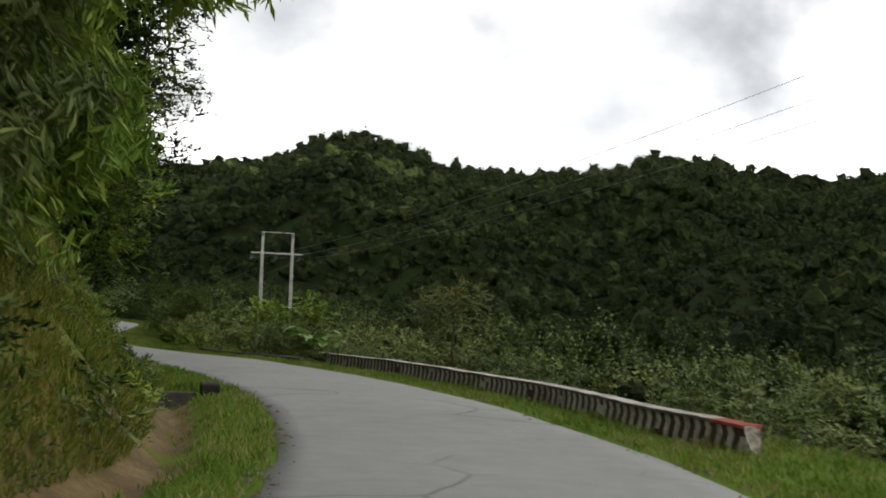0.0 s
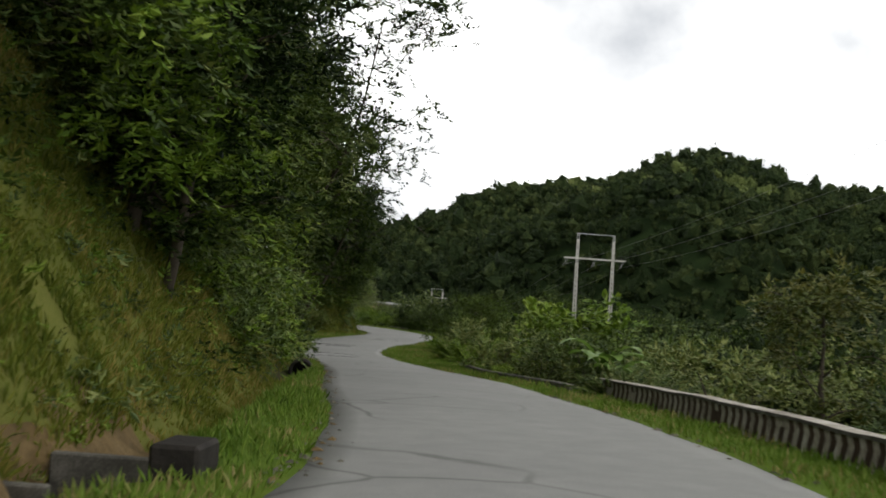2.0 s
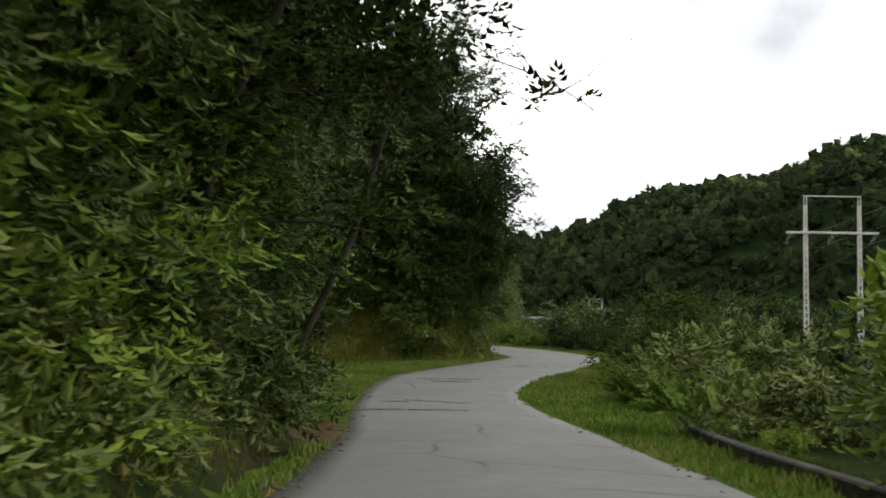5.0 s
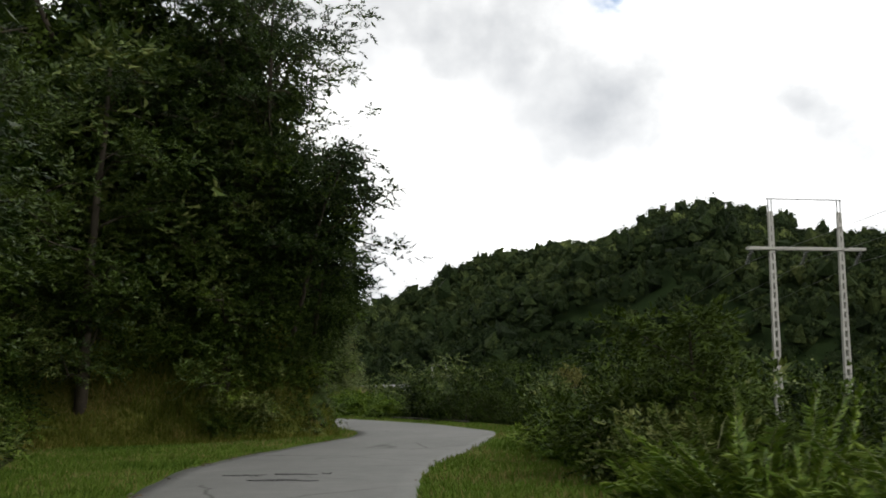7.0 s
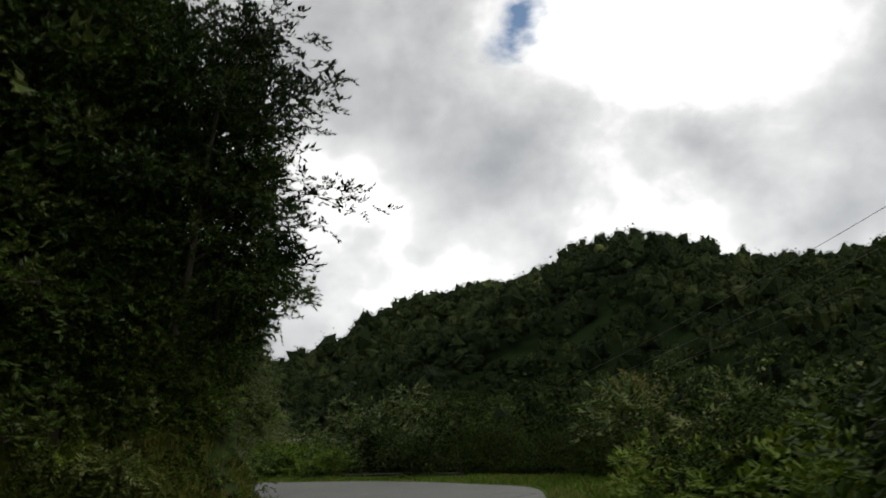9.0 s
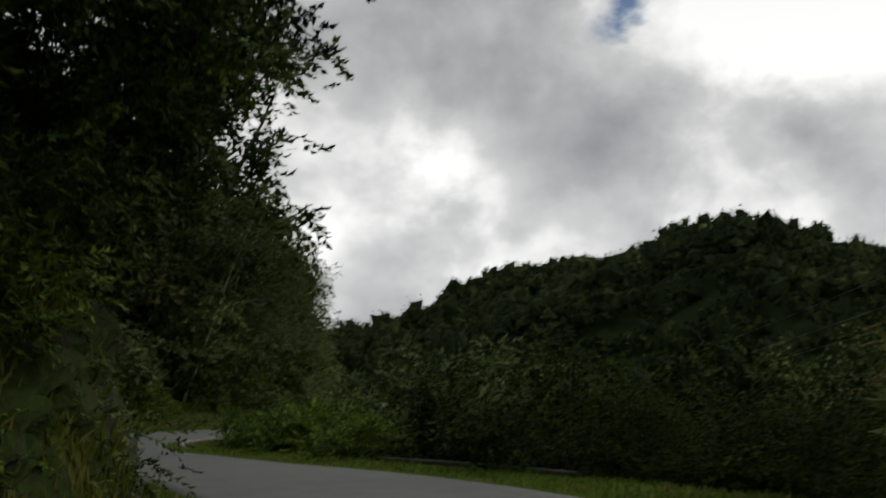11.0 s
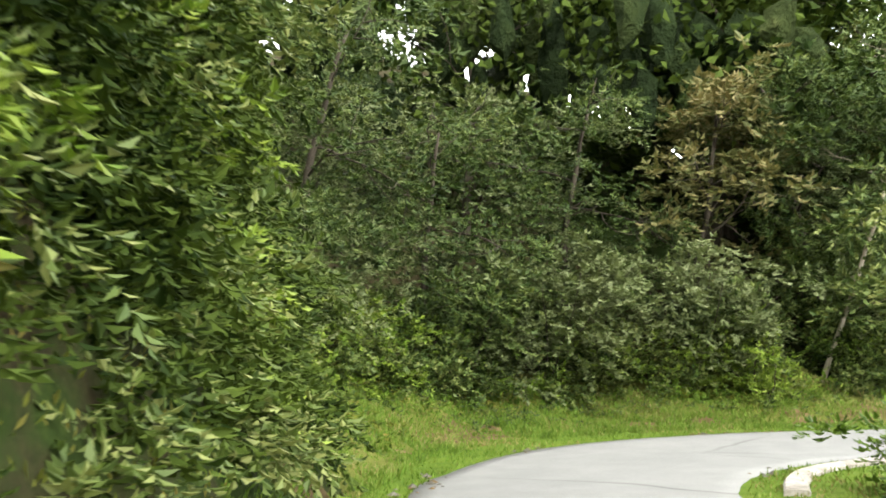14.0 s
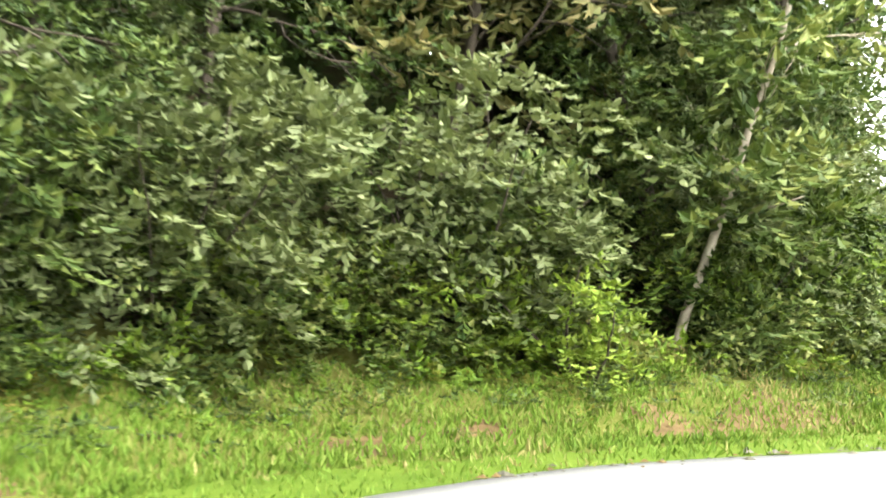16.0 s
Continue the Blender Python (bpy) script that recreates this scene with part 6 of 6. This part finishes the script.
def long_leaf_clump(seed, x, y, tall, wide, mat, label, count=5600, leaf=0.27, slim=0.27):
    """A clump of arching stems with long narrow leaves in two ranks."""
    rng = np.random.default_rng(seed)
    z = float(ground_z(np.array([x]), np.array([y]))[0])
    root = thing("ginger_clump", (x, y, z), label, "shrub", "long-leaved clumps")
    stems = 62
    items, at, al, ac, ln = [], [], [], [], []
    per = count // stems
    for n in range(stems):
        a = rng.random() * 6.28
        r0 = wide * 0.55 * math.sqrt(rng.random())
        base = np.array([math.cos(a) * r0, math.sin(a) * r0, -0.1])
        pts = bent(rng, base, (math.cos(a) * 1.1 * r0 / wide * 2, math.sin(a) * 1.1 * r0 / wide * 2, 1.0), tall * rng.uniform(0.65, 1.05) * (1.1 - 0.4 * r0 / wide), 7, 0.1, -0.04)
        items.append((pts, np.linspace(0.012, 0.005, len(pts))))
        across0 = unit(np.array([rng.normal(), rng.normal(), 0.1]))
        for q in range(per):
            f = 0.25 + 0.75 * q / per
            s_ = f * (len(pts) - 1)
            k = min(int(s_), len(pts) - 2)
            p = pts[k] + (pts[k + 1] - pts[k]) * (s_ - k)
            t = unit(pts[k + 1] - pts[k])
            w = across0 * (1 if q % 2 else -1)
            at.append(p)
            al.append(unit(w * 1.0 + t * 0.45 + rng.normal(size=3) * 0.2 + [0, 0, -0.15]))
            ac.append(unit(np.cross(al[-1], t)))
            ln.append(leaf * (1.15 - 0.4 * f) * rng.uniform(0.8, 1.2))
    v, f = joined_tubes(items, 4)
    tagged(link_mesh("stem", v, f, M_BAMBOO, root, smooth=True), "thin green stems", kind="stuff")
    ln = np.array(ln)
    v, f = blades(np.array(at), np.array(al), np.array(ac), ln, ln * slim, 0.2)
    link_mesh("foliage", v, f, mat, root)


long_leaf_clump(101, -19.2, 85.6, 2.5, 2.2, M_LEAF_BRIGHT, "bushy clump of long narrow bright green leaves beside the verge")
long_leaf_clump(102, -17.2, 82.2, 2.1, 1.8, M_LEAF_BRIGHT, "bushy clump of long narrow bright green leaves beside the verge")
long_leaf_clump(103, -4.6, 52.0, 1.5, 1.4, M_LEAF, "low clump of narrow leaves behind the parapet", 1400)
long_leaf_clump(104, -19.8, 88.6, 2.4, 2.0, M_LEAF_DARK, "clump of long arching leaves beside the verge")

# large-leaved shrub in front of the poles, and a small reddish tree
big = shrub(111, 4.4, 1.9, M_LEAF_BRIGHT, 0.27, 46, 70, label="tall shrub with big rounded leaves below the road", slim=0.7, puff_r=0.6, stems=8, shape=round_leaves)
big.matrix_basis = placed(big, -9.7, 66.6, 1.0, 0.3, 0.0)
red = tree(112, 4.8, 1.9, M_LEAF_DARK, 0.2, 60, 85, 0.08, label="small dark green tree with olive tips beside the verge", limbs=8)
red.matrix_basis = placed(red, -21.0, 95.0, 0.92, 1.0, 0.0)
olive = tree(113, 4.6, 2.0, M_LEAF_OLIVE, 0.2, 44, 80, 0.12, label="small tree with olive leaves behind the parapet", limbs=8)
olive.matrix_basis = placed(olive, 0.6, 48.5, 1.0, 2.0, 0.0)
# leaning pale trunk on the far bank of the bend
lean_tree = tree(114, 9.5, 2.6, M_LEAF, 0.22, 60, 80, 0.22, lean=(0.30, 0.1), bark=M_PALEBARK, label="slender tree with a leaning pale trunk", limbs=8, trunk_r=0.08)
lean_tree.matrix_basis = placed(lean_tree, -57.9, 151.3, 1.0, 0.0, 0.0)
# the pale large-leaved shrubs and the rust-tinged tree on the bank of the bend
for n, (x, y, grow, turn) in enumerate([(-62.0, 145.6, 0.95, 0.4), (-60.3, 149.5, 1.0, 2.0)]):
    if n == 0:
        sage = shrub(131, 4.2, 2.6, M_LEAF_SAGE, 0.155, 60, 112, label="large shrub with pale sage-green rounded leaves", slim=0.72, puff_r=0.7, stems=10, droop=0.35, shape=round_leaves)
        sage.matrix_basis = placed(sage, x, y, grow, turn, 0.2)
    else:
        copy_thing(sage, placed(sage, x, y, grow, turn, 0.2))
rust = tree(132, 6.4, 2.3, M_LEAF_RUST, 0.24, 50, 70, 0.3, label="tree with rust and straw coloured young leaves", limbs=9, puff_r=0.8)
rust.matrix_basis = placed(rust, -61.2, 150.7, 1.1, 1.0, 0.0)
lime = shrub(133, 1.9, 1.0, M_LEAF_BRIGHT, 0.12, 24, 105, label="small fresh green bush at the foot of the bank")
lime.matrix_basis = placed(lime, -58.4, 149.6, 1.0, 1.0, 0.0)
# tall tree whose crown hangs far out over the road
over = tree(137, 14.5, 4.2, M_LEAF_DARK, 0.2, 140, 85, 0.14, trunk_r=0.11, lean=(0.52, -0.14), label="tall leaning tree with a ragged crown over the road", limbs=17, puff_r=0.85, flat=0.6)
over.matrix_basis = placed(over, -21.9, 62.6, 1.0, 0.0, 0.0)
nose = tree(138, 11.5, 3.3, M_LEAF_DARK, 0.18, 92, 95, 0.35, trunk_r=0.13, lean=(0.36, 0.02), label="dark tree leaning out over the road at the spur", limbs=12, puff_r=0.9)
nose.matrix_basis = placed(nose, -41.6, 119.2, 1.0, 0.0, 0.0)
# fresh bushes along the inner verge
fresh = shrub(136, 1.9, 1.9, M_LEAF_BRIGHT, 0.17, 36, 90, label="rounded fresh green bush at the edge of the verge", puff_r=0.5, shape=round_leaves)
for n, (x, y, grow, turn) in enumerate([(-25.0, 104.4, 1.0, 0.2), (-23.8, 101.6, 1.1, 1.4), (-26.4, 108.2, 0.95, 2.2), (-22.8, 105.0, 1.3, 3.1), (-24.6, 111.2, 1.1, 4.4), (-27.6, 113.0, 0.8, 5.2), (-22.6, 98.8, 1.0, 0.9),
                                         (-48.2, 138.9, 0.7, 0.4), (-46.5, 137.5, 0.8, 1.9), (-44.8, 136.3, 0.85, 3.3), (-43.0, 135.2, 0.8, 4.0), (-46.6, 139.8, 1.0, 5.0), (-44.4, 138.4, 1.1, 0.7)]):
    if n == 0:
        fresh.matrix_basis = placed(fresh, x, y, grow, turn)
    else:
        copy_thing(fresh, placed(fresh, x, y, grow, turn))
# dark bushes that stand close to the verge
dusk = shrub(141, 3.9, 2.4, M_LEAF_DARK, 0.19, 64, 91, label="large dark rounded bush close to the verge", puff_r=0.75, stems=10, slim=0.5)
for n, (x, y, grow, turn) in enumerate([(-22.3, 97.2, 1.0, 0.2), (-21.6, 101.4, 1.1, 1.7), (-22.2, 106.6, 1.0, 3.0)]):
    if n == 0:
        dusk.matrix_basis = placed(dusk, x, y, grow, turn)
    else:
        copy_thing(dusk, placed(dusk, x, y, grow, turn))
# tall tree with flat, layered tiers of leaves, and a leaning one at the nose of the spur
tiers = tree(142, 17.5, 5.0, M_LEAF_WAXY, 0.2, 120, 70, 0.5, lean=(0.10, 0.0), label="tall tree with an open crown in flat layered tiers", limbs=16, puff_r=0.95, flat=0.3, trunk_r=0.2)
tiers.matrix_basis = placed(tiers, -42.2, 116.4, 1.0, 0.0, 0.0)
brow = tree(143, 10.5, 3.1, M_LEAF_WAXY, 0.19, 96, 91, 0.35, lean=(0.34, -0.12), label="dark tree leaning out from the nose of the spur", limbs=13, puff_r=0.95, trunk_r=0.14)
brow.matrix_basis = placed(brow, -41.0, 115.6, 1.0, 0.0, 0.0)
# dense dark tree over the end of the open bank
shade = tree(144, 18.5, 4.3, M_LEAF_DARK, 0.21, 150, 84, 0.12, lean=(0.2, -0.1), label="tall dense dark tree beside the open bank", limbs=15, puff_r=1.0)
shade.matrix_basis = placed(shade, -18.4, 51.4, 1.0, 0.0, 0.0)
# dense tree that leans out from the top of the open bank
crest = tree(145, 11.0, 3.3, M_LEAF_DARK, 0.18, 130, 91, 0.15, lean=(0.30, -0.1), label="dense dark tree leaning out from the open bank", limbs=14, puff_r=0.9, trunk_r=0.12)
crest.matrix_basis = placed(crest, -12.9, 40.3, 1.12, 0.0, 0.0)
# open, thin-leaved branch reaching over the road
airy = tree(115, 10.5, 4.2, M_LEAF_DARK, 0.2, 46, 38, 0.55, trunk_r=0.1, lean=(0.5, -0.1), label="thin tree with open feathery branches over the road", limbs=9, puff_r=0.75, flat=0.5)
airy.matrix_basis = placed(airy, -22.8, 66.9, 1.0, 0.0, 0.0)


# ---- far poles and the power line ----
h_pole(Vector((-72.0, 243.0, -7.0)), 1.0, tall=9.4, span=3.0, arm_z=7.6)


def line_wires():
    c, s = math.cos(pole_turn), math.sin(pole_turn)
    for off in (-2.6, 0.0, 2.6):
        a = (POLE_A.x + c * off, POLE_A.y + s * off, POLE_A.z + 9.65)
        b = (34.0 + off * 0.8, -9.0 + off * 0.5, 14.2)
        e = (-72.0 + off * 0.5, 243.0 + off * 0.7, 0.2)
        for q in (b, e):
            v, q4, t3 = tube(wire_between(a, q, 2.2 if q is b else 3.0, 26), np.full(26, 0.009), 5)
            ob = link_mesh("power_line", v, [q4, t3], M_WIRE)
            tagged(ob, "thin dark overhead power line across the valley", "wire", "power lines")


line_wires()


# low bushes inside the bend
INNER = [
    shrub(121, 1.5, 1.3, M_LEAF_BRIGHT, 0.2, 20, 80, label="low bright green bush inside the bend", puff_r=0.42),
    shrub(122, 3.2, 2.0, M_LEAF, 0.22, 28, 80, label="green bush inside the bend", puff_r=0.65),
]
plant(INNER, [(0, -48.2, 141.2, 0.85, 0.3, -0.1), (0, -48.2, 143.2, 0.9, 1.3, -0.1), (0, -48.5, 145.0, 1.15, 2.3, -0.1), (0, -46.9, 139.6, 0.8, 4.0, -0.1), (0, -45.6, 138.4, 0.8, 5.0, -0.1),
              (0, -46.8, 147.9, 1.2, 5.5, -0.1), (1, -46.2, 141.4, 0.9, 0.5, -0.1), (1, -45.6, 144.6, 1.1, 1.5, -0.1), (1, -44.6, 148.6, 1.3, 2.5, -0.1), (1, -43.6, 152.6, 1.4, 3.5, -0.1), (1, -43.2, 138.8, 0.9, 4.4, -0.1)])
